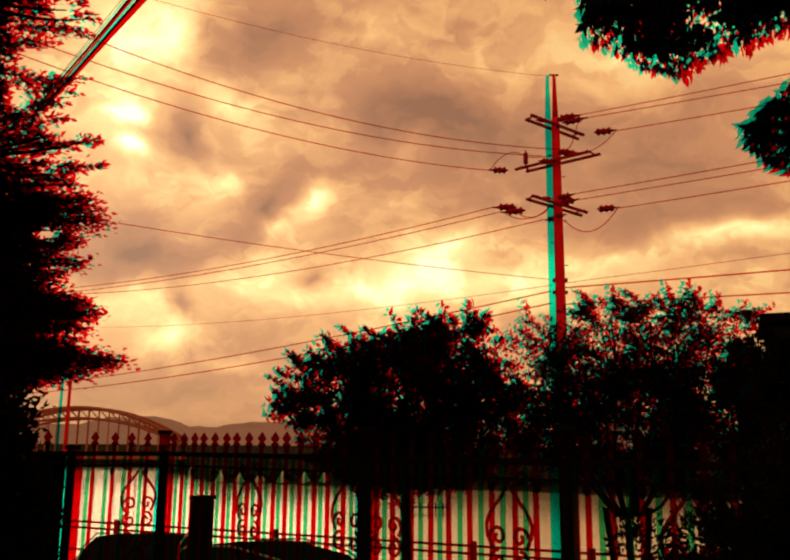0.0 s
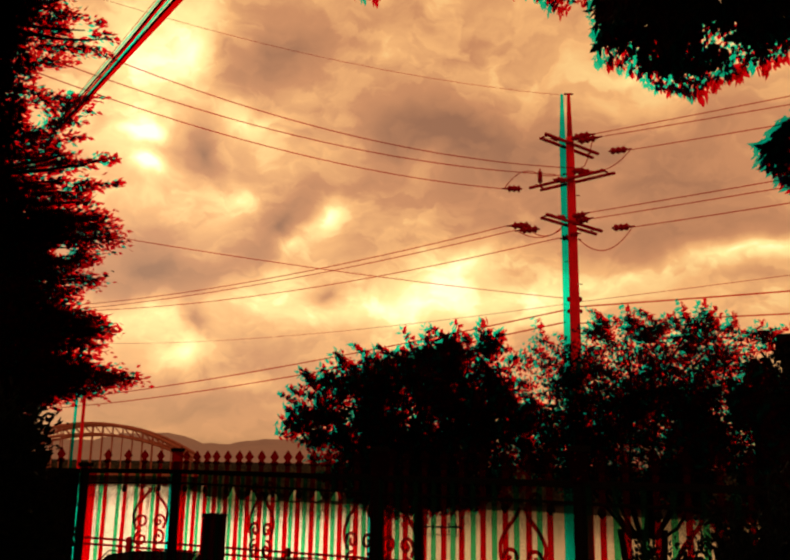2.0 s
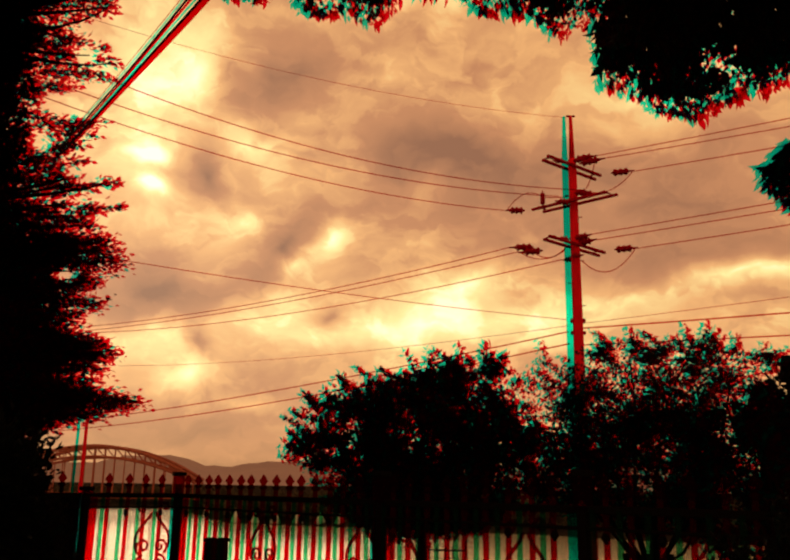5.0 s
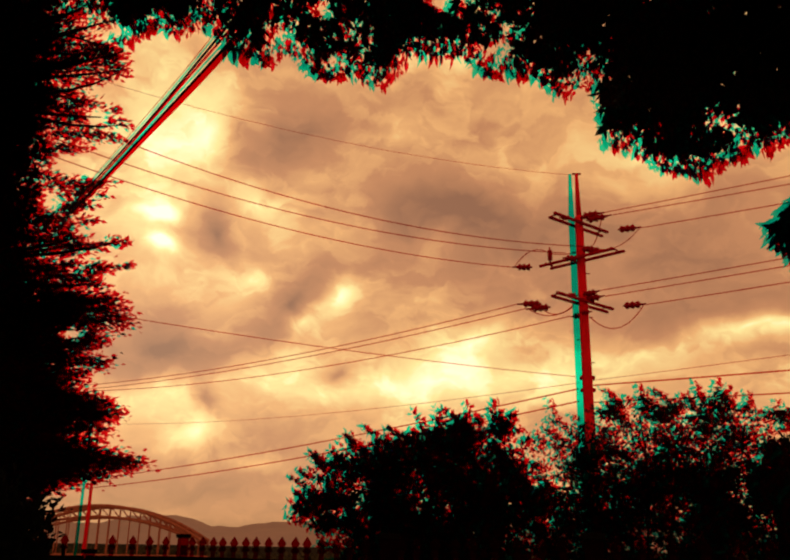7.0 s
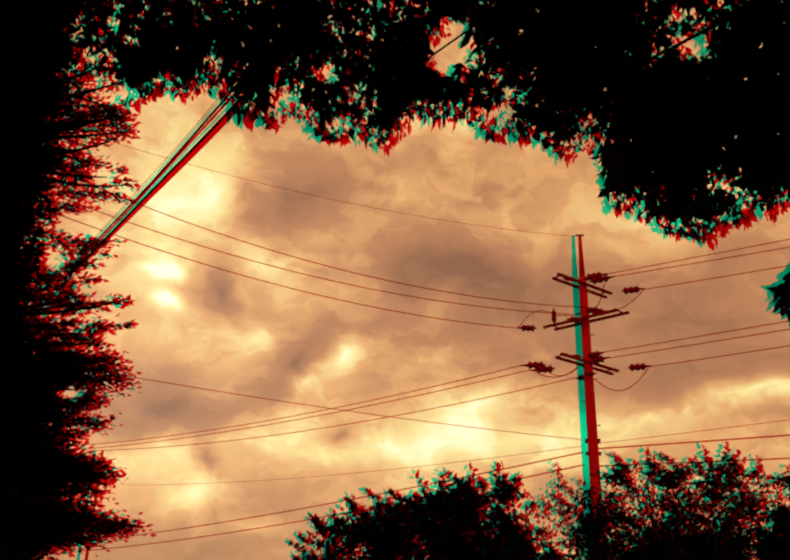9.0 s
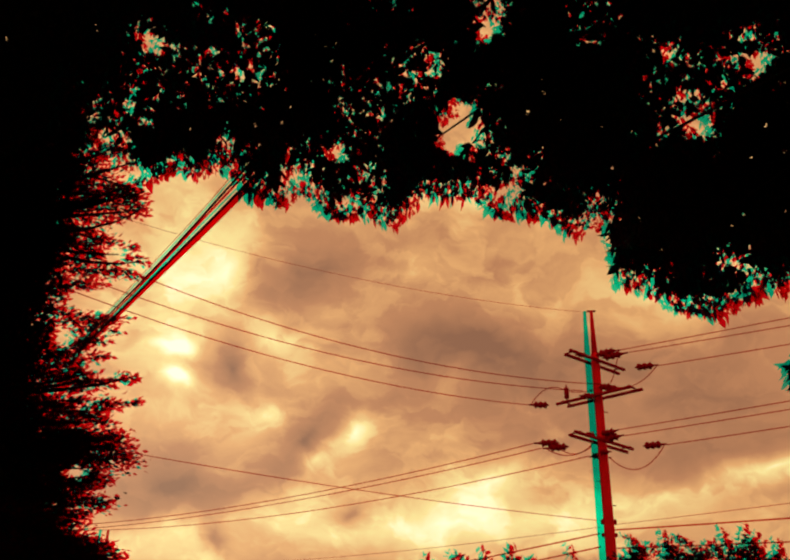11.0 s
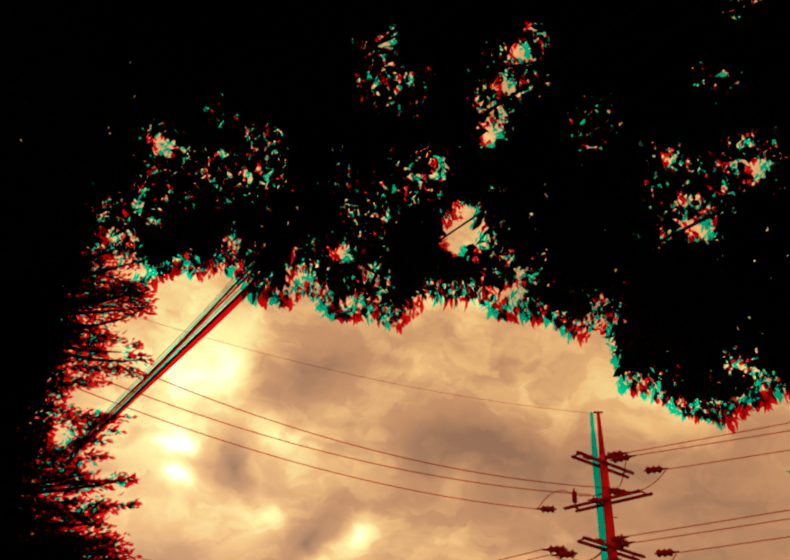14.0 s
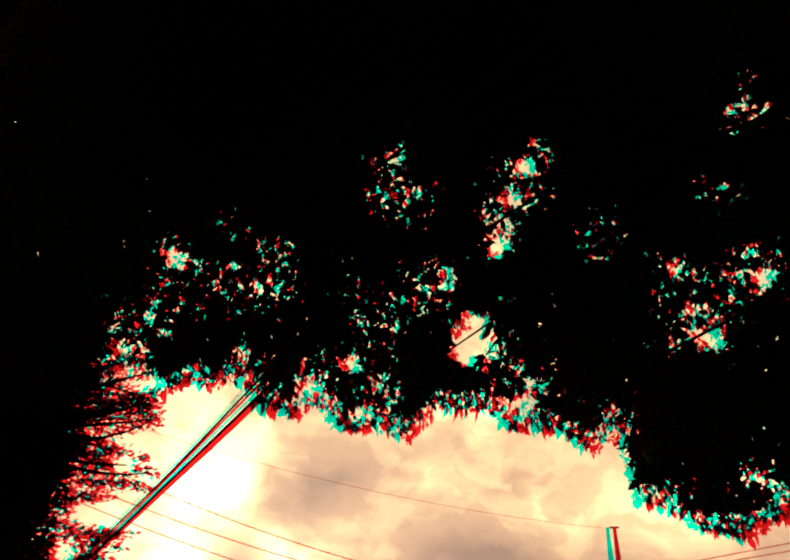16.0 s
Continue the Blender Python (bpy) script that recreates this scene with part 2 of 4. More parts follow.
BRIDGE = material("bridge_steel", (0.34, 0.10, 0.07), 0.7, vary=0.25, grain=0.8, stain=0.1, relief=0.01)
# scrub tone lifted to paint in the haze across the river
BANK = material("hazed_bank_scrub", (0.065, 0.05, 0.034), 0.95, vary=0.5, grain=0.6, stain=0.05, bump=0.6, relief=0.3)
CANVAS = material("white_canvas", (0.8, 0.8, 0.75), 0.8, vary=0.1, grain=5, stain=1)
PAINT = material("black_car_paint", (0.006, 0.006, 0.007), 0.5, vary=0.1, grain=300, stain=2, bump=0.02)
TRIM = material("grey_trim", (0.35, 0.33, 0.30), 0.45, vary=0.1)
RUBBER = material("tyre_rubber", (0.02, 0.02, 0.02), 0.9)
GLASS = material("tinted_glass", (0.01, 0.014, 0.014), 0.4, vary=0.1, bump=0.0)


def canvas_material():
    mat = material("thin_canvas", (0.8, 0.8, 0.75), 0.9, vary=0.1, grain=5, stain=1)
    nt = mat.node_tree
    thin, mix = nt.nodes.new("ShaderNodeBsdfTranslucent"), nt.nodes.new("ShaderNodeMixShader")
    thin.inputs[0].default_value = (0.88, 0.97, 0.90, 1)
    mix.inputs[0].default_value = 0.92
    nt.links.new(nt.nodes["Principled BSDF"].outputs[0], mix.inputs[1])
    nt.links.new(thin.outputs[0], mix.inputs[2])
    nt.links.new(mix.outputs[0], nt.nodes["Material Output"].inputs[0])
    return mat


THIN_CANVAS = canvas_material()


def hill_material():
    # haze is painted into the hill colour, and emission adds a glow
    mat = material("haze_glow_hill", (0.16, 0.082, 0.048), 1.0, vary=0.15, grain=0.02, stain=0.004, bump=0.0)
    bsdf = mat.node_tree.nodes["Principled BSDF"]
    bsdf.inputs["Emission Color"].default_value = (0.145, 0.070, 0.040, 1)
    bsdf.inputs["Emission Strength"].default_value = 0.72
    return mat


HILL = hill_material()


def water_material():
    mat = bpy.data.materials.new("river_water")
    mat.use_nodes = True
    nt = mat.node_tree
    bsdf = nt.nodes["Principled BSDF"]
    bsdf.inputs["Base Color"].default_value = (0.38, 0.35, 0.27, 1)
    bsdf.inputs["Roughness"].default_value = 0.14
    tc, n, b = nt.nodes.new("ShaderNodeTexCoord"), nt.nodes.new("ShaderNodeTexNoise"), nt.nodes.new("ShaderNodeBump")
    m = nt.nodes.new("ShaderNodeMapping")
    m.inputs["Scale"].default_value = (0.25, 1.0, 1.0)
    n.inputs["Scale"].default_value, n.inputs["Detail"].default_value = 0.5, 5
    b.inputs["Strength"].default_value, b.inputs["Distance"].default_value = 0.35, 0.12
    nt.links.new(tc.outputs["Object"], m.inputs[0])
    nt.links.new(m.outputs[0], n.inputs["Vector"])
    nt.links.new(n.outputs[0], b.inputs["Height"])
    nt.links.new(b.outputs[0], bsdf.inputs["Normal"])
    return mat


WATER = water_material()


# ---- builders ----
def mesh_from(name, verts, faces, mat, smooth=False):
    me = bpy.data.meshes.new(name)
    me.from_pydata([tuple(v) for v in verts], [], faces)
    me.materials.append(mat)
    if smooth:
        me.polygons.foreach_set("use_smooth", [True] * len(me.polygons))
    me.update()
    return me


def part(name, me, parent=None, label=""):
    ob = new(name, me)
    ob.parent = parent
    if label:
        tagged(ob, label)
    return ob


def thing(name, label, category, group="", kind=""):
    return tagged(new(name), label, category, group, kind)


class Shape:
    """Collects boxes, tubes and lathes into one mesh."""

    def __init__(self):
        self.v, self.f = [], []

    def box(self, size, m=None):
        m = m or Matrix()
        x, y, z = (0.5 * s for s in size)
        b = min(x, y, z) * 0.18
        n = len(self.v)
        rings = []
        for zz, inset in ((-z, b), (-z + b, 0), (z - b, 0), (z, b)):
            ring = []
            for sx, sy in ((-1, -1), (1, -1), (1, 1), (-1, 1)):
                self.v.append(m @ Vector((sx * (x - inset), sy * (y - inset), zz)))
                ring.append(len(self.v) - 1)
            rings.append(ring)
        self.f.append(rings[0][::-1])
        self.f.append(rings[-1])
        for a, c in zip(rings, rings[1:]):
            for i in range(4):
                j = (i + 1) % 4
                self.f.append([a[i], a[j], c[j], c[i]])
        return self

    def tube(self, points, radii, sides=8, cap=True):
        points = [Vector(p) for p in points]
        if isinstance(radii, (int, float)):
            radii = [radii] * len(points)
        rings = []
        side = None
        for i, p in enumerate(points):
            d = (points[min(i + 1, len(points) - 1)] - points[max(i - 1, 0)]).normalized()
            if side is None:
                side = d.orthogonal().normalized()
            side = (side - d * side.dot(d))
            side = side.normalized() if side.length > 1e-6 else d.orthogonal().normalized()
            up = d.cross(side)
            ring = []
            for k in range(sides):
                a = math.tau * k / sides
                self.v.append(p + (side * math.cos(a) + up * math.sin(a)) * radii[i])
                ring.append(len(self.v) - 1)
            rings.append(ring)
        for a, c in zip(rings, rings[1:]):
            for i in range(sides):
                j = (i + 1) % sides
                self.f.append([a[i], a[j], c[j], c[i]])
        if cap:
            self.f.append(rings[0][::-1])
            self.f.append(rings[-1])
        return self

    def bar(self, a, b, wide, high):
        """A squared bar from a to b."""
        a, b = Vector(a), Vector(b)
        q = (b - a).to_track_quat("X", "Z").to_matrix().to_4x4()
        return self.box(((b - a).length, wide, high), Matrix.Translation((a + b) / 2) @ q)

    def mesh(self, name, mat, smooth=False):
        return mesh_from(name, self.v, self.f, mat, smooth)


def hanging(a, b, sag, steps=24):
    a, b = Vector(a), Vector(b)
    return [a.lerp(b, k / steps) - Vector((0, 0, sag * 4 * (k / steps) * (1 - k / steps))) for k in range(steps + 1)]


LENS = ((0, 0), (-0.24, 0.30), (-0.20, 0.62), (0, 1), (0.20, 0.62), (0.24, 0.30))
RHOMB = ((0, 0), (-0.26, 0.45), (0, 1), (0.26, 0.45))


def leaf_cloud(name, places, ways, sizes, mat, rng, outline=LENS, spread=1.0):
    """Many leaves in one mesh: each starts at its place, points along its way and is turned about it by chance."""
    places, ways = np.asarray(places, float), np.asarray(ways, float)
    n, k = len(places), len(outline)
    ways = ways + rng.normal(0, 0.45 * spread, (n, 3))
    ways /= np.linalg.norm(ways, axis=1)[:, None]
    cross = rng.normal(0, 1, (n, 3))
    cross -= ways * (cross * ways).sum(1)[:, None]
    cross /= np.linalg.norm(cross, axis=1)[:, None]
    up = np.cross(ways, cross)
    sizes = np.asarray(sizes)[:, None]
    verts = np.empty((n, k, 3))
    for i, (a, b) in enumerate(outline):
        verts[:, i] = places + sizes * (a * cross + b * ways + (0.35 * abs(a) - 0.12 * b * b) * up)
    half = k // 2
    quads = [list(range(0, half + 1)), [0] + list(range(half, k))]
    faces = [[i * k + j for j in q] for i in range(n) for q in quads]
    return mesh_from(name, verts.reshape(-1, 3), faces, mat)


def fringe_rim(me, parent, shift, drop=0.25, fewer=None):
    """The outer leaves of a crown as red and teal film copies, shifted apart sideways as a colour fringe."""
    for name, way, film in (("red_leaves", 1, RED_FILM), ("teal_leaves", -1, TEAL_FILM)):
        ob = part(name, fewer if fewer and way < 0 else me, parent, ("red film leaf copies added as colour fringe" if way > 0 else "teal film leaf copies added as colour fringe"))
        ob.material_slots[0].link = "OBJECT"
        ob.material_slots[0].material = film
        out = 0.6 * shift if fewer and way < 0 else shift
        ob.location = (way * out, 0.5 * shift, -drop * out * way)
        tagged(ob, kind="stuff")


def in_ball(rng, n):
    v = rng.normal(0, 1, (n, 3))
    return v / np.linalg.norm(v, axis=1)[:, None] * rng.random(n)[:, None] ** (1 / 3)


def limb(a, b, r0, r1, rng, bend=0.12, steps=7):
    a, b = Vector(a), Vector(b)
    pts = []
    one, two = (Vector(rng.normal(0, bend * (b - a).length * s, 3)) for s in (0.35, 0.18))
    for k in range(steps + 1):
        t = k / steps
        pts.append(a.lerp(b, t) + one * math.sin(math.pi * t) + two * math.sin(math.tau * t))
    return Shape().tube(pts, [r0 + (r1 - r0) * k / steps for k in range(steps + 1)], 7).mesh("limb", BARK, True)


# ---- ground, water, far bank ----
CORNER = Vector((-1.80, 6.668, 0))
ALONG = Vector((0.7071, -0.7071, 0))
SIDE = Vector((-0.7071, -0.7071, 0))
STREET = -0.95
WATER_LEVEL = -6.0


def shore(bearing_deg):
    return float(np.interp(bearing_deg, (-40, -15, -12, 0, 15, 40), (330, 310, 188, 170, 150, 138)))


def land(x, y):
    r, a = math.hypot(x, y), math.degrees(math.atan2(x, y))
    out = max((Vector((x, y, 0)) - CORNER).dot(Vector((0.7071, 0.7071, 0))), (Vector((x, y, 0)) - CORNER).dot(Vector((-0.7071, 0.7071, 0))))
    if y < -2 or out < 0.02:
        return 0.0
    bump = noise.noise((x * 0.05, y * 0.05, 3)) * 0.5
    if y > 0 and abs(a) < 75:
        s = shore(a)
        if r > s - 12:
            return float(np.interp(r, (s - 12, s, s + 6, s + 40, s + 400, 4600), (-9, -6.0, -3.4, -2.2, 0.5, 8))) + bump
        return float(np.interp(r, (16, 20, 46, 52, 70), (STREET, -1.5, -5.6, -6.4, -9)))
    return STREET


def build_ground():
    reach = [0.0] + [0.25 * 1.075 ** k for k in range(136)]
    reach = [r for r in reach if r < 4600] + [4600]
    line = sorted({*(-r for r in reach), *reach})
    n = len(line)
    verts = [(x, y, land(x, y)) for y in line for x in line]
    faces = [[j * n + i, j * n + i + 1, (j + 1) * n + i + 1, (j + 1) * n + i] for j in range(n - 1) for i in range(n - 1)]
    return tagged(new("ground", mesh_from("ground", verts, faces, GROUND, True)), "dark yard, lower street and sloping river bank", "ground", kind="structure")


build_ground()
wv = [(-2500, 30, WATER_LEVEL), (2500, 30, WATER_LEVEL), (2500, 460, WATER_LEVEL), (-2500, 460, WATER_LEVEL)]
tagged(new("water", mesh_from("water", wv, [[0, 1, 2, 3]], WATER)), "broad calm river mirroring the evening sky", "water", kind="structure")


def build_far_bank():
    rng = np.random.default_rng(5)
    places, ways = [], []
    for k in range(26000):
        a = rng.uniform(-32, 34)
        r = shore(a) + 3 + 42 * rng.random() ** 1.6
        p = polar(a, 0, r)
        lump = 1.0 + 0.9 * noise.noise((a * 0.9, r * 0.02, 0)) + 0.5 * noise.noise((a * 4, 0, 2))
        places.append((p.x, p.y, land(p.x, p.y) + rng.random() * 2.0 * lump))
        ways.append((rng.normal(), rng.normal(), 1.0))
    me = leaf_cloud("scrub", places, ways, rng.uniform(1.0, 2.4, len(places)), BANK, rng, RHOMB)
    tagged(new("far_scrub", me), "dark scrub along the far river bank", "bushes", kind="stuff")


build_far_bank()


def build_hills():
    for depth, lift, seed in ((2600, 0.0, 1), (3400, 0.45, 7)):
        verts, faces = [], []
        n = 160
        for k in range(n + 1):
            a = -45 + 90 * k / n
            el = 1.05 + lift + 0.45 * math.sin(a * 0.55 + seed + 4.6) * 0.6 + 0.45 * noise.fractal((a * 0.22, seed, 0), 0.9, 2.0, 5)
            top = polar(a, max(el, 0.4), depth)
            foot = polar(a, 0, depth - 350)
            verts += [(foot.x, foot.y, -2), (top.x, top.y, top.z), (top.x * 1.15, top.y * 1.15, 0)]
        for k in range(n):
            i = 3 * k
            faces += [[i, i + 3, i + 4, i + 1], [i + 1, i + 4, i + 5, i + 2]]
        tagged(new("backdrop", mesh_from("hills", verts, faces, HILL, True)), "low brown hills on the horizon, haze painted in with a faint glow", "hills", kind="structure")


build_hills()


# ---- arch bridge over the river ----
def build_bridge():
    bridge = thing("arch_bridge", "hazy reddish steel truss arch bridge over the river", "bridge")
    deck_z, left, right, y0 = -1.0, -128.0, -62.0, 248.0
    mid, half = (left + right) / 2 + 3, (right - left) / 2 + 3

    def arch(x, rise):
        return deck_z + rise * max(0.0, 1 - ((x - mid) / half) ** 2)

    for y in (y0, y0 + 9):
        xs = [left + (right - left) * k / 22 for k in range(23)]
        rib = part("rib", Shape().tube([(x, y, arch(x, 13.2)) for x in xs], 0.55, 6).mesh("rib", BRIDGE), bridge)
        part("lower_chord", Shape().tube([(x, y, arch(x, 10.2)) for x in xs], 0.40, 6).mesh("lower_chord", BRIDGE), bridge)
        for k in range(1, 22):
            x = xs[k]
            part("web_post", Shape().bar((x, y, arch(x, 10.2)), (x, y, arch(x, 13.2)), 0.3, 0.3).mesh("web_post", BRIDGE), bridge)
            part("web_diagonal", Shape().bar((xs[k - 1], y, arch(xs[k - 1], 13.2)), (x, y, arch(x, 10.2)), 0.25, 0.25).mesh("web_diagonal", BRIDGE), bridge)
            if arch(x, 10.2) > deck_z + 1.0:
                part("hanger", Shape().bar((x, y, deck_z), (x, y, arch(x, 10.2)), 0.28, 0.28).mesh("hanger", BRIDGE), bridge)
    for k in range(2, 21, 2):
        x = left + (right - left) * k / 22
        part("top_brace", Shape().bar((x, y0, arch(x, 13.2)), (x, y0 + 9, arch(x, 13.2)), 0.35, 0.35).mesh("top_brace", BRIDGE), bridge)
    part("deck", Shape().box((190, 10, 1.4), pose(mid - 20, y0 + 4.5, deck_z - 0.7)).mesh("deck", BRIDGE), bridge)
    for x in (left + 2, right - 2):
        part("pier", Shape().box((3, 9, 8), pose(x, y0 + 4.5, deck_z - 5.2)).mesh("pier", CONCRETE), bridge)


build_bridge()

# white pyramids on the far bank, added for the bright triangles below the fence rail
for k, a in enumerate((-13.2, -11.4, -10.2, -8.85, -7.4, -5.95, -4.65)):
    p = polar(a, 0, shore(a) + 0.8)
    tent = thing("tent", "white pyramid added for a bright triangle below the fence rail", "tent", "tents on the far bank")
    r, h, base = 0.85, 2.5, land(p.x, p.y) - 0.1
    tv = [(-r, -r, 0), (r, -r, 0), (r, r, 0), (-r, r, 0), (-r, -r, 0.35), (r, -r, 0.35), (r, r, 0.35), (-r, r, 0.35), (0, 0, h)]
    tf = [[0, 1, 5, 4], [1, 2, 6, 5], [2, 3, 7, 6], [3, 0, 4, 7], [4, 5, 8], [5, 6, 8], [6, 7, 8], [7, 4, 8]]
    part("canvas", mesh_from("canvas", tv, tf, THIN_CANVAS), tent)
    tent.matrix_world = pose(p.x, p.y, base, 0, 0, 7 * k - a)

def build_jetty():
    jetty = thing("mooring_stage", "small dark wooden mooring stage out on the river", "jetty")
    part("deck", Shape().box((4.6, 0.9, 0.14), pose(0, 0, 0.55)).mesh("deck", DARK_IRON), jetty)
    for x, high in ((-2.1, 1.0), (-1.2, 1.15), (-0.2, 0.95), (0.7, 1.1), (1.6, 1.05), (2.2, 1.8)):
        part("pile", Shape().tube([(x, 0.3, -2.0), (x, 0.3, high)], 0.09, 8).mesh("pile", DARK_IRON), jetty)
    p = polar(2.3, 0, 106)
    jetty.matrix_world = pose(p.x, p.y, WATER_LEVEL, 0, 0, -4)


build_jetty()

# ---- riverside railing and street things ----
RAIL_A, RAIL_B = Vector((-12.4, 20.95, 0)), Vector((9.8, 9.9, 0))


def build_railing():
    railing = thing("riverside_railing", "low dark red steel railing along the river road", "railing")
    base = STREET + 0.03
    for h in (1.0, 0.88, 0.45):
        part("rail", Shape().tube([RAIL_A + Vector((0, 0, base + h)), RAIL_B + Vector((0, 0, base + h))], 0.022, 8).mesh("rail", STEEL), railing)
    n = 13
    for k in range(n + 1):
        p = RAIL_A.lerp(RAIL_B, k / n)
        part("post", Shape().box((0.10, 0.10, 1.25), Matrix.Translation((p.x, p.y, base + 0.45))).mesh("post", STEEL), railing)


build_railing()


def build_cabinet():
    cab = thing("utility_cabinet", "dark red metal utility cabinet on the street", "cabinet")
    part("body", Shape().box((0.18, 0.18, 2.04), pose(0, 0, 1.02)).mesh("body", DARK_IRON), cab)
    part("door", Shape().box((0.14, 0.03, 1.84), pose(0, -0.10, 1.02)).mesh("door", DARK_IRON), cab)
    part("cap", Shape().box((0.20, 0.20, 0.04), pose(0, 0, 2.06)).mesh("cap", DARK_IRON), cab)
    cab.matrix_world = pose(-2.03, 9.15, STREET - 0.02, 0, 0, -20)


def build_lamp_post():
    lamp = thing("street_lamp", "slim red-brown steel lamp post by the river", "lamp post")
    p = polar(-21.0, 0, 30)
    part("pole", Shape().tube([(0, 0, -4), (0, 0, 4), (0, 0, 8.2)], [0.09, 0.06, 0.045], 8).mesh("pole", POLE_RED, True), lamp)
    # teal film tube added left of the lamp post as its colour fringe
    part("conduit", Shape().tube([(-0.26, 0, -4), (-0.26, 0, 8.2)], [0.07, 0.045], 8).mesh("conduit", TEAL_FILM, True), lamp, "teal film tube added as colour fringe beside the pole")
    part("base", Shape().box((0.5, 0.3, 0.4), pose(-0.1, 0, -3.9)).mesh("base", CONCRETE), lamp)
    lamp.matrix_world = pose(p.x, p.y, -1.6)


build_lamp_post()


def build_car():
    car = thing("car", "black parked hatchback on the lower street", "car", "cars parked on the street")
    # stations along the car: place, sill height, half width, belt height, roof height, roof half width
    stations = [(-2.05, 0.35, 0.70, 0.62, 0.64, 0.60), (-1.95, 0.22, 0.80, 0.80, 0.84, 0.66), (-1.0, 0.20, 0.85, 0.92, 0.98, 0.66),
                (-0.35, 0.20, 0.86, 0.95, 1.38, 0.55), (0.4, 0.20, 0.86, 0.96, 1.46, 0.57), (1.2, 0.20, 0.86, 0.97, 1.40, 0.55),
                (1.85, 0.22, 0.84, 0.96, 1.08, 0.60), (2.0, 0.35, 0.76, 0.80, 0.86, 0.62)]
    v, f = [], []
    for y, sill, w, belt, top, tw in stations:
        prof = [(-w * 0.9, sill), (-w, (sill + belt) / 2), (-w * 0.97, belt), (-tw, top - 0.04), (-tw * 0.5, top), (tw * 0.5, top), (tw, top - 0.04), (w * 0.97, belt), (w, (sill + belt) / 2), (w * 0.9, sill)]
        v += [(x, y, z) for x, z in prof]
    k = 10
    for s in range(len(stations) - 1):
        for i in range(k):
            j = (i + 1) % k
            if 2 <= s <= 5 and i in (2, 6):
                continue
            f.append([s * k + i, s * k + j, (s + 1) * k + j, (s + 1) * k + i])
    f += [list(range(k)), list(range((len(stations) - 1) * k, len(stations) * k))[::-1]]
    part("body", mesh_from("body", v, f, PAINT, True), car)
    for i in (2, 6):
        for s in range(2, 6):
            q = [v[s * k + i], v[s * k + i + 1], v[(s + 1) * k + i + 1], v[(s + 1) * k + i]]
            part("side_window", mesh_from("side_window", q, [[0, 1, 2, 3]], GLASS), car)
    for x in (-0.80, 0.80):
        for y in (-1.3, 1.3):
            wheel = part("wheel", Shape().tube([(x - 0.1, y, 0.31), (x + 0.1, y, 0.31)], 0.31, 20).mesh("tyre", RUBBER, False), car)
            part("rim", Shape().tube([(x - 0.105, y, 0.31), (x + 0.105, y, 0.31)], 0.19, 14).mesh("rim", STEEL), wheel)
    for side in (-1, 1):
        rail = [(side * tw * 0.98, y, top + 0.005) for y, sill, w, belt, top, tw in stations[2:7]]
        part("roof_trim", Shape().tube(rail, 0.012, 6).mesh("roof_trim", TRIM), car)
    for x in (-0.92, 0.92):
        part("mirror", Shape().box((0.16, 0.10, 0.12), pose(x, -0.45, 1.0)).mesh("mirror", PAINT), car)
    return car


car = build_car()
car.matrix_world = pose(-3.25, 11.5, STREET + 0.02, 0, 0, 188)
copy_thing(car, pose(-1.15, 9.9, STREET + 0.02, 0, 0, 50))
build_cabinet()


# ---- yard fence ----
def spiral(cx, cz, r, start, turns, steps=18):
    return [(cx + r * (1 - 0.8 * k / steps) * math.cos(start + turns * math.tau * k / steps), cz + r * (1 - 0.8 * k / steps) * math.sin(start + turns * math.tau * k / steps)) for k in range(steps + 1)]


def picket_mesh(name, foot, top):
    s = Shape().box((0.021, 0.021, top - 0.07 - foot), pose(0, 0, (top - 0.07 + foot) / 2))
    z = top
    rings = [(z - 0.100, 0.015), (z - 0.092, 0.026), (z - 0.078, 0.026), (z - 0.070, 0.014), (z - 0.062, 0.018), (z - 0.044, 0.031), (z - 0.020, 0.016), (z, 0.003)]
    tip = Shape().tube([(0, 0, a) for a, _ in rings], [b for _, b in rings], 6)
    return s.mesh(name, RED_IRON_FILM), tip.mesh("spear_tip", TIP_FILM)


SPACING = 0.14
TOP, RAIL_Z = EYE + 0.068, EYE - 0.09
# shaded copy of the picket: same bar, darkness put into its material
DARKENED_PICKET = picket_mesh("picket", 0.22, TOP)[0]
DARKENED_PICKET.materials[0] = DARK_IRON
# added teal film bar, the colour fringe to the left of each picket
TEAL_FRINGE_BAR = Shape().box((0.026, 0.012, RAIL_Z - 0.32), pose(0, 0, (RAIL_Z + 0.32) / 2)).mesh("slim_picket", PALE_TEAL)
PICKET, SPEAR = picket_mesh("picket", 0.22, TOP)


def flat_curve(path, r=0.010):
    return Shape().tube([(x, 0, z) for x, z in path], r, 6)


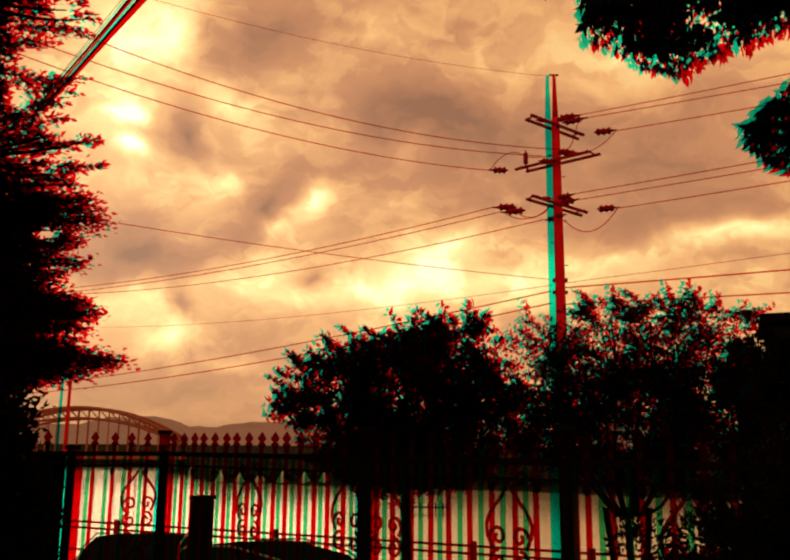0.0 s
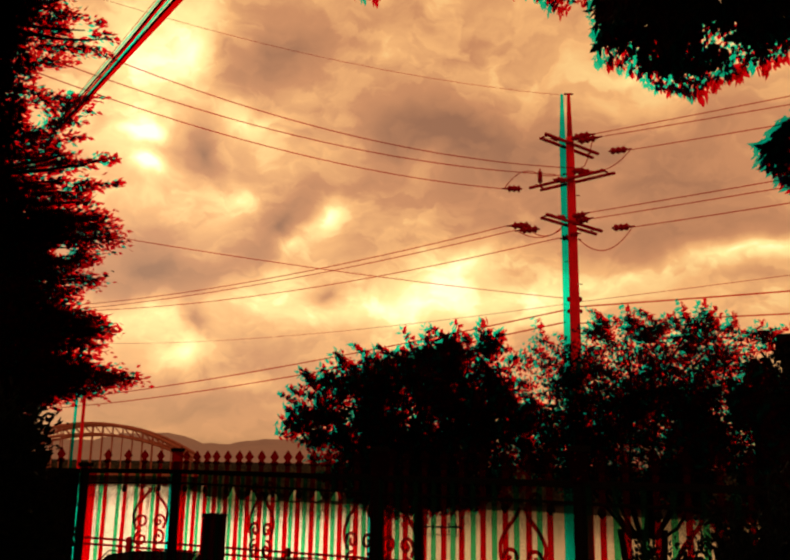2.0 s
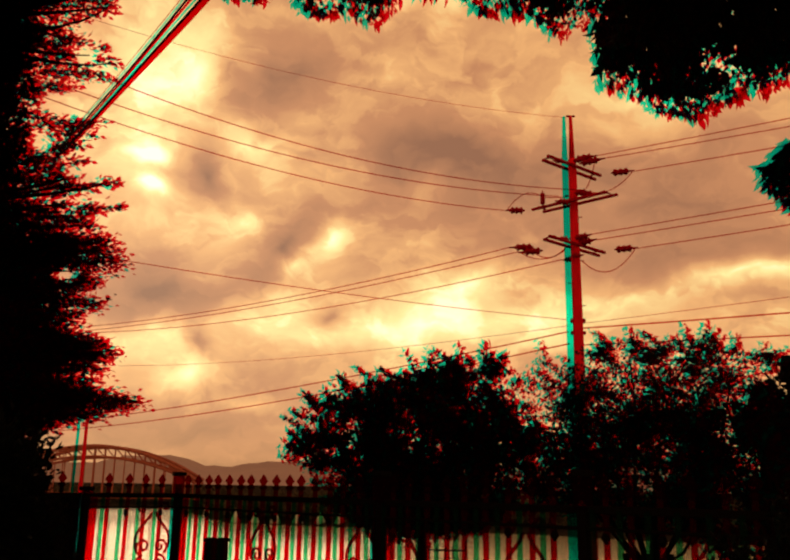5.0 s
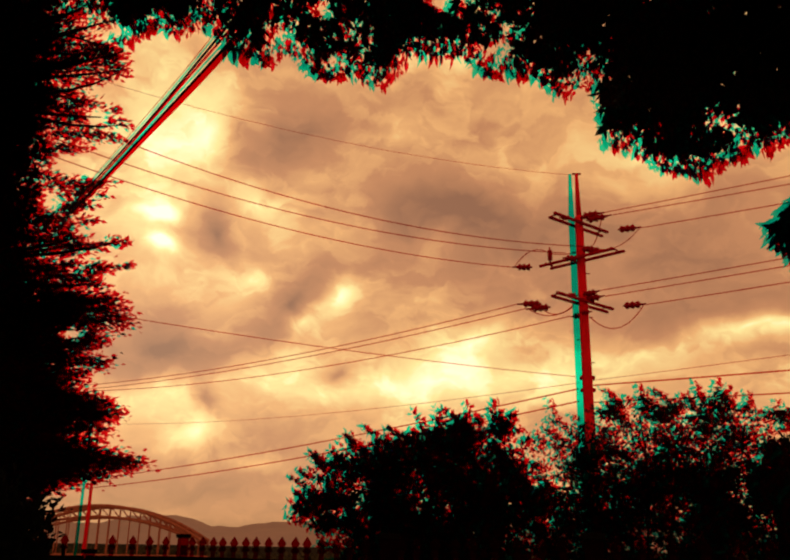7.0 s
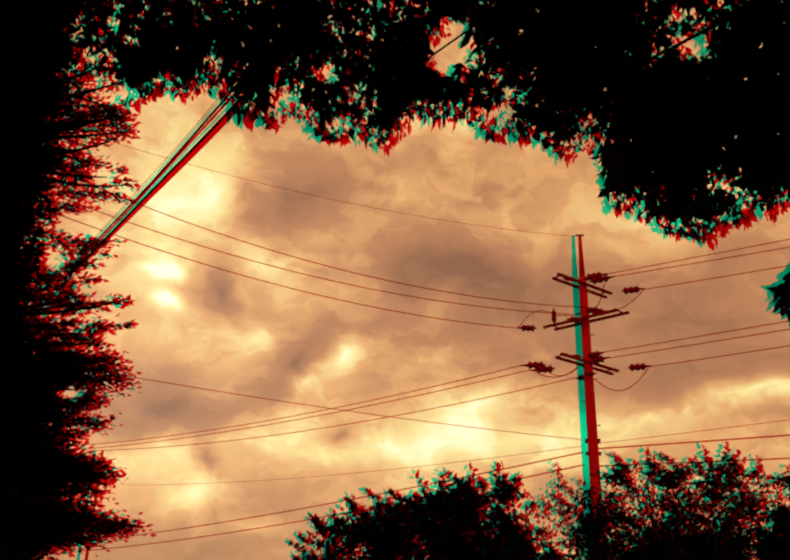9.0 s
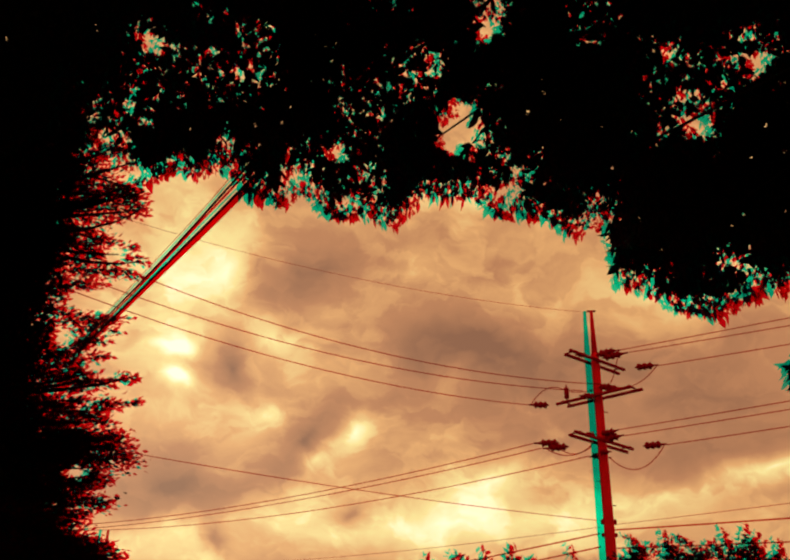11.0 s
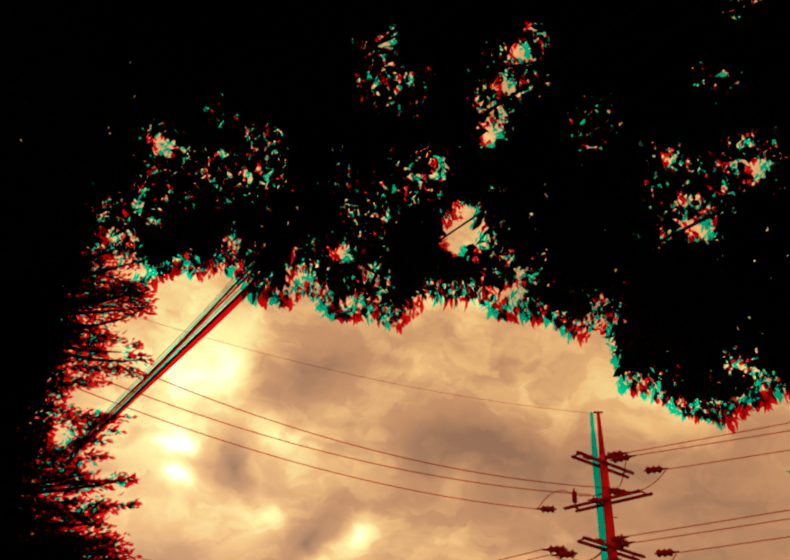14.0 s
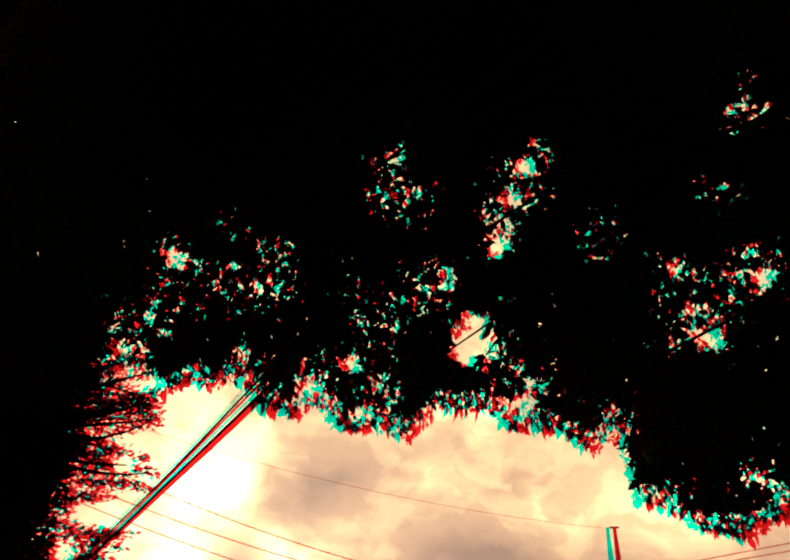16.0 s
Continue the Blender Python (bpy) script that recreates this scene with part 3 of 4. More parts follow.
def build_scroll_set():
    """Lyre with two pairs of C-scrolls, half the set: mirrored for the other half."""
    out = []
    for side in (1, -1):
        w = 0.125
        lyre = [(side * (0.015 + w * math.sin(math.pi * 0.5 * t) ** 1.5), 1.44 - 0.20 * t) for t in [k / 10 for k in range(11)]]
        out.append(flat_curve(lyre + [(side * (w + 0.01), 1.20), (side * (w - 0.02), 1.14)]))
        out.append(flat_curve(spiral(side * 0.068, 1.195, 0.052, 0 if side > 0 else math.pi, 1.15 * side)))
        out.append(flat_curve(spiral(side * 0.068, 1.075, 0.058, math.pi * 0.5, -1.25 * side)))
        out.append(flat_curve(spiral(side * 0.068, 0.945, 0.058, math.pi * 1.5, 1.25 * side)))
        out.append(flat_curve([(side * (0.02 + 0.10 * math.sin(math.pi * t)), 0.88 - 0.5 * t) for t in [k / 12 for k in range(13)]]))
        out.append(flat_curve(spiral(side * 0.09, 1.475, 0.04, math.pi, -1.0 * side)))
    return [s.mesh("scroll", SCROLL_FILM, True) for s in out]


SCROLLS = build_scroll_set()
YAW_A, YAW_S = -45.0, 45.0


def build_fence(name, start, way, yaw, length, posts, ornaments, label, picket=None, category="fence"):
    fence = thing(name, label, category, "yard fence")
    n = int(length / SPACING)
    for k in range(1, n):
        d = k * SPACING
        if any(abs(d - p) < 0.05 for p in posts):
            continue
        ob = part("picket", picket or PICKET, fence)
        ob.location = start + way * d
        ob.rotation_euler = (0.0, radians((k * 37 % 7 - 3) * 0.12), radians(yaw))
        part("spear_tip", SPEAR, ob)
        if picket is None:
            slim = part("slim_picket", TEAL_FRINGE_BAR, fence)
            slim.location = start + way * d + Vector((-0.050, 0.03, 0))
            slim.rotation_euler = (0.0, 0.0, radians(yaw))
    for z, high in ((RAIL_Z, 0.034), (RAIL_Z - 0.085, 0.014), (0.30, 0.035)):
        a, b = start + Vector((0, 0, z)), start + way * length + Vector((0, 0, z))
        part("rail", Shape().bar(a, b, 0.03, high).mesh("rail", DARK_IRON), fence)
    for p in posts:
        q = start + way * p
        high = TOP - 0.01 if name == "street_fence" else RAIL_Z
        post = part("post", Shape().box((0.045, 0.045, RAIL_Z), Matrix.Translation((0, 0, RAIL_Z / 2))).mesh("post", DARK_IRON), fence)
        post.location, post.rotation_euler = q, (0, 0, radians(yaw))
        part("head", Shape().box((0.062, 0.062, max(0.03, high - RAIL_Z)), Matrix.Translation((0, 0, RAIL_Z + max(0.03, high - RAIL_Z) / 2))).mesh("head", TIP_FILM), post)
        if picket is None:
            # film strips added on both sides of the post as its colour fringe
            for side, film, tint in ((-1, TEAL_FILM, "teal"), (1, RED_FILM, "red")):
                strip = part("strip", Shape().box((0.055, 0.02, RAIL_Z - 0.32), Matrix.Translation((0, 0, (RAIL_Z + 0.32) / 2))).mesh("strip", film), fence, "thin %s plastic strip beside the post" % tint)
                strip.location, strip.rotation_euler = q + Vector((0.040 * side, 0.04, 0)), (0, 0, radians(yaw))
        part("cap", Shape().box((0.08, 0.08, 0.03), Matrix.Translation((0, 0, max(high, RAIL_Z + 0.03) + 0.015))).mesh("cap", DARK_IRON), post)
    for d in ornaments:
        for me in SCROLLS:
            ob = part("scroll", me, fence)
            ob.location, ob.rotation_euler = start + way * d, (0, 0, radians(yaw))
    for k in range(n):
        if k % 2:
            tri = Shape().tube([(0, 0, RAIL_Z - 0.10), (0, 0, RAIL_Z - 0.125), (0, 0, RAIL_Z - 0.15)], [0.012, 0.022, 0.006], 6).mesh("collar", DARK_IRON)
            ob = part("collar", tri, fence)
            ob.location = start + way * (k * SPACING)
    return fence


def along_at(bearing_deg):
    """How far along the street fence the line of sight at a bearing meets it."""
    a = radians(bearing_deg)
    d = Vector((math.sin(a), math.cos(a), 0))
    m = Matrix(((d.x, -ALONG.x), (d.y, -ALONG.y))).inverted()
    return (m @ Vector((CORNER.x, CORNER.y)))[1]


build_fence("street_fence", CORNER, ALONG, YAW_A, 9.0, [0.0, along_at(-2.0), along_at(11.0), 7.0], [along_at(-9.6), along_at(-2.0) - 0.16, along_at(-2.0) + 0.16, along_at(7.3), along_at(13.5) + 0.4],
            "wrought-iron yard fence in see-through fringe red, with spear tips and scrolls")
build_fence("side_fence", CORNER, SIDE, YAW_S, 0.75, [0.73], [0.19], "wrought-iron side fence in see-through fringe red, with spear tips")
# the side fence runs on here with the darkened pickets
build_fence("darkened_fence", CORNER + SIDE * 0.77, SIDE, YAW_S, 3.5, [3.3], [], "far run of the side fence, shade put into its dark pickets", DARKENED_PICKET, "gate")
sheet = thing("metal_gate", "dark solid sheet-metal gate leaf behind the side fence", "gate")
yawed = pose(0, 0, 0, 0, 0, 45)
part("panel", Shape().box((3.3, 0.02, 1.30), pose(0, 0, 0.90)).mesh("panel", DARK_IRON), sheet)
for k in range(8):
    part("rib", Shape().box((0.03, 0.02, 1.26), pose(-1.6 + 0.457 * k, -0.021, 0.90)).mesh("rib", DARK_IRON), sheet)
mid_gate = CORNER + SIDE * 2.40 + Vector((-0.05, 0.05, 0))
sheet.matrix_world = Matrix.Translation(mid_gate) @ yawed
plinth = tagged(new("retaining_wall", Shape().bar(CORNER + Vector((0, 0, -0.45)), CORNER + ALONG * 9.0 + Vector((0, 0, -0.45)), 0.22, 1.3).mesh("retaining_wall", CONCRETE)),
                "low weathered concrete wall under the fence", "wall", kind="structure")
plinth2 = tagged(new("retaining_wall", Shape().bar(CORNER + SIDE * 0.11 + Vector((0, 0, -0.45)), CORNER + SIDE * 4.2 + Vector((0, 0, -0.45)), 0.22, 1.3).mesh("retaining_wall", CONCRETE)),
                 "low weathered concrete wall under the fence", "wall", kind="structure")

# ---- utility pole with arms, insulators and wires ----
POLE_D = 20.0
POLE_B = 11.12
foot = polar(POLE_B, 0, POLE_D)
pole = thing("utility_pole", "tall tapered red-brown utility pole with crossarms and insulators", "utility pole")
pole.location = (foot.x, foot.y, 0)


def onpole(bearing_deg, el, d=POLE_D):
    """A point by bearing and elevation, in the pole's own place."""
    return polar(bearing_deg, el, d) - Vector((foot.x, foot.y, 0))


top_z = EYE + POLE_D * math.tan(radians(24.45))
part("shaft", Shape().tube([(0, 0, -2.2), (0, 0, 3), (0, 0, top_z - 1.2), (0, 0, top_z - 1.15)], [0.155, 0.132, 0.100, 0.085], 16).mesh("shaft", POLE_RED, True), pole)
part("top_extension", Shape().tube([(0, 0, top_z - 1.2), (0, 0, top_z)], [0.075, 0.04], 8).mesh("top_extension", POLE_RED, True), pole)
# added teal film tube: the pole's colour fringe on its left side
conduit = Shape().tube([(-0.19, 0.03, -2.2), (-0.19, 0.03, 3), (-0.175, 0.03, top_z - 1.2), (-0.16, 0.03, top_z)], [0.10, 0.09, 0.08, 0.04], 10)
part("conduit", conduit.mesh("conduit", TEAL_FILM, True), pole, "teal film tube added as colour fringe along the pole")
part("top_bracket", Shape().box((0.22, 0.06, 0.03), pose(0, 0, top_z)).mesh("top_bracket", STEEL), pole)


def crossarms(z, span, yaw, gap, spots):
    for s in (-1, 1):
        arm = part("crossarm", Shape().box((span, 0.062, 0.062)).mesh("crossarm", STEEL), pole)
        arm.matrix_local = pose(0, 0, z, 0, 0, yaw) @ pose(0.06 * s, gap * s, 0.0)
    for x in spots:
        tie = part("tie_plate", Shape().box((0.05, gap * 2, 0.02)).mesh("tie_plate", STEEL), pole)
        tie.matrix_local = pose(0, 0, z + 0.048, 0, 0, yaw) @ pose(x, 0, 0)


SHEDS = [(0, 0.012), (0.03, 0.02), (0.04, 0.055), (0.06, 0.06), (0.07, 0.042), (0.10, 0.042), (0.11, 0.055), (0.13, 0.06), (0.14, 0.042), (0.17, 0.042), (0.18, 0.055), (0.20, 0.06), (0.21, 0.03), (0.25, 0.015), (0.30, 0.012)]


def insulator(a, b, name="insulator"):
    a, b = Vector(a), Vector(b)
    scale = (b - a).length / 0.30
    me = Shape().tube([(0, 0, z * scale) for z, _ in SHEDS], [1.25 * r * min(scale, 1.2) for _, r in SHEDS], 12).mesh(name, PORCELAIN, True)
    ob = part(name, me, pole)
    ob.matrix_local = Matrix.Translation(a) @ (b - a).to_track_quat("Z", "Y").to_matrix().to_4x4()
    return ob


def pole_z(el):
    return EYE + POLE_D * math.tan(radians(el))


crossarms(pole_z(21.1), 2.0, 40, 0.13, (-0.85, 0.85))
crossarms(pole_z(18.85), 2.05, -41, 0.16, (-0.9, 0.9))
crossarms(pole_z(15.95), 2.1, 41, 0.13, (-0.9, 0.9))

insulator(onpole(13.75, 20.6, 20.6), onpole(15.3, 20.65, 20.9), "strain_insulator")
insulator(onpole(13.75, 15.6, 20.6), onpole(15.25, 15.65, 20.9), "strain_insulator")
insulator(onpole(7.75, 18.45, 20.8), onpole(6.35, 18.5, 20.9), "strain_insulator")
insulator(onpole(8.3, 16.0, 19.7), onpole(6.6, 16.0, 19.6), "strain_insulator")
insulator(onpole(8.9, 15.75, 19.7), onpole(7.2, 15.65, 19.6), "strain_insulator")
insulator(onpole(11.3, 21.65), onpole(12.9, 21.8), "strain_insulator")
insulator(onpole(11.6, 21.35), onpole(13.4, 21.6), "strain_insulator")
insulator(onpole(11.1, 16.4), onpole(12.3, 16.7), "strain_insulator")
insulator(onpole(11.2, 16.1), onpole(12.6, 16.35), "strain_insulator")
insulator(onpole(11.1, 15.15), onpole(10.2, 15.05), "strain_insulator")
for a, b in (((10.55, 21.6), (9.75, 21.65)), ((11.2, 21.55), (12.0, 21.65)), ((10.9, 18.85), (9.85, 19.0)), ((11.2, 19.45), (12.3, 19.5)), ((11.6, 19.35), (12.7, 19.3)), ((10.7, 16.45), (9.9, 16.5)), ((11.1, 16.5), (11.9, 16.6)), ((10.9, 15.3), (11.7, 15.35))):
    insulator(onpole(*a, POLE_D - 0.25), onpole(*b, POLE_D - 0.25), "line_insulator")
arrester = part("arrester", Shape().tube([(0, 0, 0), (0, 0, 0.05), (0, 0, 0.06), (0, 0, 0.32), (0, 0, 0.33), (0, 0, 0.4)], [0.02, 0.02, 0.06, 0.06, 0.02, 0.02], 10).mesh("arrester", STEEL, True), pole)
arrester.location = onpole(9.0, 18.7)
for a, b, sag in (((15.2, 20.6), (11.9, 19.6), 0.25), ((15.1, 15.6), (11.5, 15.0), 0.42), ((6.5, 18.5), (9.0, 19.3), -0.25), ((9.0, 19.3), (11.5, 19.4), 0.05), ((7.3, 15.7), (10.4, 15.7), 0.2), ((12.7, 21.5), (12.0, 19.7), 0.1), ((8.2, 15.7), (10.6, 16.0), 0.22)):
    part("jumper", Shape().tube(hanging(onpole(*a), onpole(*b), sag, 16), 0.012, 6).mesh("jumper", WIRE), pole)
part("low_bracket", Shape().box((0.34, 0.10, 0.10), pose(0, 0, pole_z(11.0))).mesh("low_bracket", STEEL), pole)
part("low_bracket", Shape().box((0.34, 0.10, 0.08), pose(0, 0, pole_z(10.2))).mesh("low_bracket", STEEL), pole)
for k in range(6):
    z = pole_z(12.0) + 0.55 * k
    step = part("step_bolt", Shape().tube([(0, 0, 0), (0.2 * (-1) ** k, 0, 0)], 0.012, 6).mesh("step_bolt", STEEL), pole)
    step.location = (0, 0, z)


def wire(a, b, sag, r=0.011, mat=WIRE, label="thin red-brown overhead power wire"):
    ob = new("power_line", Shape().tube(hanging(a, b, sag), r, 6).mesh("power_line", mat, True))
    tagged(ob, label, "wire", "overhead wires")


def span(b0, e0, bm, em, b1, e1, d0=POLE_D, d1=POLE_D, more=0.0, r=0.011, label="thin red-brown overhead power wire"):
    """A wire from one bearing and elevation to another that hangs through a middle one; it runs on past its far end by a share."""
    a, b = polar(b0, e0, d0), polar(b1, e1, d1)
    # where the middle bearing crosses the chord, seen from above
    m = radians(bm)
    s = np.linalg.solve(np.array([[b.x - a.x, -math.sin(m)], [b.y - a.y, -math.cos(m)]]), np.array([-a.x, -a.y]))
    z = EYE + s[1] * math.tan(radians(em))
    t = float(s[0])
    drop = (a.z + t * (b.z - a.z) - z) / (4 * t * (1 - t))
    end = 1 + more
    pts = []
    for k in range(29):
        u = end * k / 28
        pts.append(a.lerp(b, u) - Vector((0, 0, drop * 4 * u * (1 - u))))
    tagged(new("power_line", Shape().tube(pts, r, 6).mesh("power_line", WIRE, True)), label, "wire", "overhead wires")


span(12.0, 19.6, -3.5, 21.8, -20.5, 25.1, POLE_D, 17.0, 0.25)
span(10.1, 19.3, -3.5, 21.0, -21.2, 23.9, POLE_D, 17.0, 0.25)
span(6.3, 18.5, -3.4, 19.8, -21.7, 22.9, 20.9, 17.0, 0.25)
span(6.6, 16.0, -6.7, 12.9, -20.5, 9.9, 19.6, 30.0, 0.4)
span(7.2, 15.7, -6.7, 12.6, -20.2, 9.7, 19.6, 30.0, 0.4)
span(10.2, 15.1, -3.2, 12.4, -19.9, 9.5, POLE_D, 30.0, 0.4)
span(10.4, 11.1, -6.7, 13.0, -19.5, 14.1, POLE_D, 17.0, 0.3, 0.008)
span(10.5, 10.3, -3.1, 7.5, -22.1, 3.7, POLE_D, 40.0, 0.3, 0.016, "dark overhead communication cable")
span(10.5, 9.5, 0.3, 7.4, -22.9, 3.1, POLE_D, 40.0, 0.3, 0.016, "dark overhead communication cable")
span(10.8, 24.4, -2.9, 26.4, -15.5, 28.0, POLE_D, 17.0, 0.4, 0.005)
span(10.6, 10.7, -8.2, 8.4, -17.3, 7.5, POLE_D, 34.0, 0.3, 0.006)


def to_right(b0, e0, b1, e1, d0=POLE_D, r=0.011):
    a, b = polar(b0, e0, d0), polar(b1, e1, 18.5)
    wire(a, b + (b - a) * 1.2, 0.03, r)


to_right(12.9, 21.8, 25.9, 22.8)
to_right(13.5, 21.6, 25.9, 22.3)
to_right(15.3, 20.6, 25.8, 21.2, 20.9)
to_right(12.3, 16.7, 25.5, 17.9)
to_right(12.6, 16.3, 25.5, 17.4)
to_right(15.2, 15.6, 25.4, 16.4, 20.9)
to_right(11.2, 10.8, 25.1, 12.0, POLE_D, 0.006)
to_right(11.3, 10.5, 25.1, 11.0, POLE_D, 0.016)
to_right(11.1, 9.4, 25.0, 9.6, POLE_D, 0.014)

# ---- thick bundle of service cables ----
bundle = thing("cable_bundle", "overhead bundle of black service cables with added red and teal fringe strands", "cables")
b_low, b_high = polar(-24.45, 20.4, 4.3), polar(-14.45, 33.9, 5.2)
flat = (b_high - b_low).cross(Vector((0, 1, 0.4))).normalized()
# black cables; the red and teal film strands are added as colour fringe
for k, (off, r, mat, name) in enumerate(((0.072, 0.003, RED_FILM, "red"), (0.055, 0.006, TEAL_FILM, "teal"), (0.032, 0.010, CABLE_BLACK, "black"), (0.010, 0.010, RED_FILM, "red"), (-0.012, 0.008, TEAL_FILM, "teal"), (-0.036, 0.011, CABLE_BLACK, "black"), (-0.064, 0.022, RED_FILM, "red"))):
    pts = []
    for i, p in enumerate(hanging(b_low, b_high + (b_high - b_low) * 0.3, 0.03, 30)):
        u = i / 30
        pts.append(p + flat * (off * (0.30 + 1.2 * u)) + Vector((0, 0, 0.006 * math.sin(9 * u + k))))
    part("cable", Shape().tube(pts, [r * (0.4 + 0.7 * i / 30) for i in range(31)], 8).mesh("cable", mat, True), bundle, name + " strand of the fringed bundle")


# ---- trees ----
def crown_tree(name, label, place, base_z, fork, clumps, leaf, count, seed, trunk_r, stems=1, mat=LEAF, outline=LENS, rise=0.3, sprays=0, reach=(0.07, 0.20), rim=0.0, core=0.72):
    """A tree: trunk, limbs to each clump, and a crown of leaves scattered over ragged clumps (offset x, y, z and radii)."""
    rng = np.random.default_rng(seed)
    tree = thing(name, label, "tree")
    x, y = place
    for s in range(stems):
        shift = (s - (stems - 1) / 2) * 0.30
        pts = [(x + shift * 0.25, y, base_z), (x + shift * 0.45 + 0.02, y, (base_z + fork) / 2), (x + shift * 0.8, y, fork)]
        part("trunk", Shape().tube(pts, [trunk_r * 1.25, trunk_r, trunk_r * 0.8], 9).mesh("trunk", BARK, True), tree)
    places, ways = [], []
    total = sum(c[3] * c[4] * c[5] for c in clumps)
    for cx, cy, cz, rx, ry, rz in clumps:
        centre = np.array((x + cx, y + cy, cz))
        part("limb", limb((x + cx * 0.12, y + cy * 0.1, fork - 0.1), centre, trunk_r * 0.5, 0.008, rng), tree)
        n = max(60, int(count * rx * ry * rz / total * (0.62 if rim and cz > 2.1 else 1.0)))
        twigs = max(8, n // 45)
        ends = in_ball(rng, twigs) * (rx, ry, rz)
        tips = ends / np.maximum(np.linalg.norm(ends / (rx, ry, rz), axis=1), 0.3)[:, None]
        which = rng.integers(0, twigs, n)
        t = rng.random(n) ** 0.6
        pos = ends[which] * 0.75 + (tips[which] - ends[which]) * (t * rng.uniform(0.5, 1.12, twigs)[which])[:, None] + rng.normal(0, 0.035 + 0.1 * min(rx, rz) * 0.5, (n, 3))
        places.append(centre + pos)
        # sprays that stand out of the crown
        for k in range(sprays):
            d = rng.normal(0, 1, 3)
            d[2] = abs(d[2]) * 0.9 - 0.25
            d /= np.linalg.norm(d)
            m = int(26 * 0.085 / leaf)
            u = rng.random(m)
            far = rng.uniform(*reach)
            places.append(centre + d * (rx, ry, rz) * 0.95 + (d + (0, 0, 0.25))[None] * (u * far)[:, None] + rng.normal(0, 0.022, (m, 3)) * (1.2 - u)[:, None])
            ways.append(np.repeat((d + (0, 0, 0.2))[None], m, 0))
        w = tips[which] / np.linalg.norm(tips[which], axis=1)[:, None]
        w[:, 2] += rise
        ways.append(w)
    places, ways = np.concatenate(places), np.concatenate(ways)
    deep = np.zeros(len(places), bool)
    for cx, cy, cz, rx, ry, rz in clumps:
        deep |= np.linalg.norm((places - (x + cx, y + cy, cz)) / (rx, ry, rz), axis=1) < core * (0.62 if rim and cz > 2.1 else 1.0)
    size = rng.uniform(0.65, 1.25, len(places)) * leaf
    # inner leaves take a darker material that paints the crown's inner shade
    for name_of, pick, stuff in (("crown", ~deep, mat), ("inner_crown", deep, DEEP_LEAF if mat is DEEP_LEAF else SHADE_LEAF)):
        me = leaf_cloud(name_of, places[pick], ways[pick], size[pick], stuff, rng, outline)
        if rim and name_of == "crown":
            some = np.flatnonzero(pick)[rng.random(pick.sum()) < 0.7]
            fringe_rim(me, tree, rim, 0.25, leaf_cloud("teal_leaves", places[some], ways[some], size[some], stuff, rng, outline))
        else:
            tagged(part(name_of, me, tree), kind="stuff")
    return tree


# bushy street tree, seen over the fence
crown_tree("street_tree", "dense dark bushy street tree rimmed with red and teal fringe leaves", (0.1, 9.0), STREET - 0.05, 1.35,
           [(-0.75, 0, 2.15, 0.60, 0.6, 0.52), (-0.55, 0.1, 2.45, 0.45, 0.5, 0.36), (0.0, -0.1, 2.25, 0.75, 0.7, 0.72), (0.5, 0.1, 2.3, 0.55, 0.6, 0.66),
            (0.06, 0, 2.66, 0.30, 0.4, 0.24), (0.55, 0, 2.74, 0.20, 0.3, 0.24), (-0.25, 0.1, 1.70, 0.85, 0.6, 0.46), (0.45, 0, 1.65, 0.62, 0.6, 0.48), (-0.1, 0, 1.42, 0.75, 0.5, 0.34), (-1.1, 0.05, 1.98, 0.28, 0.3, 0.24), (0.85, 0.1, 2.0, 0.35, 0.4, 0.5)],
           0.075, 27000, 11, 0.06, 1, sprays=20, rim=0.030, core=0.62, reach=(0.07, 0.26))
# feathery tree with several stems
crown_tree("feathery_tree", "feathery multi-stemmed street tree with small backlit leaves", (2.55, 9.6), STREET - 0.05, 1.0,
           [(-0.95, 0, 2.3, 0.50, 0.6, 0.75), (-0.45, 0, 2.5, 0.65, 0.6, 0.70), (0.3, 0, 2.5, 0.8, 0.7, 0.70), (0.85, 0, 2.45, 0.70, 0.7, 0.66), (1.0, 0, 2.1, 0.50, 0.6, 0.60),
            (0.1, 0, 1.7, 1.0, 0.7, 0.60), (-0.25, 0.1, 2.2, 0.6, 0.5, 0.5), (0.45, 0.1, 2.2, 0.7, 0.5, 0.5), (0.8, 0, 1.55, 0.8, 0.7, 0.6), (-0.7, 0, 1.7, 0.6, 0.6, 0.5), (0.6, 0, 3.18, 0.45, 0.4, 0.17), (-0.1, 0, 3.12, 0.35, 0.4, 0.17), (1.05, 0, 3.02, 0.4, 0.4, 0.2), (-1.0, 0, 1.85, 0.45, 0.5, 0.5)],
           0.056, 46000, 12, 0.045, 3, LEAF, RHOMB, sprays=30, reach=(0.10, 0.30), rim=0.042, core=0.60)
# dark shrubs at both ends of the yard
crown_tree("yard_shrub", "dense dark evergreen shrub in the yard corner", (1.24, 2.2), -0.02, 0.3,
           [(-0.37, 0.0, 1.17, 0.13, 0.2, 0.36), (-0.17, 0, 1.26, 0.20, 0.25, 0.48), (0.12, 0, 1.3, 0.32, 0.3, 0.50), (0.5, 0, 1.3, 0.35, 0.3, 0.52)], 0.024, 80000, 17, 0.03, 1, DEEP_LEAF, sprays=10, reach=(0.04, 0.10))
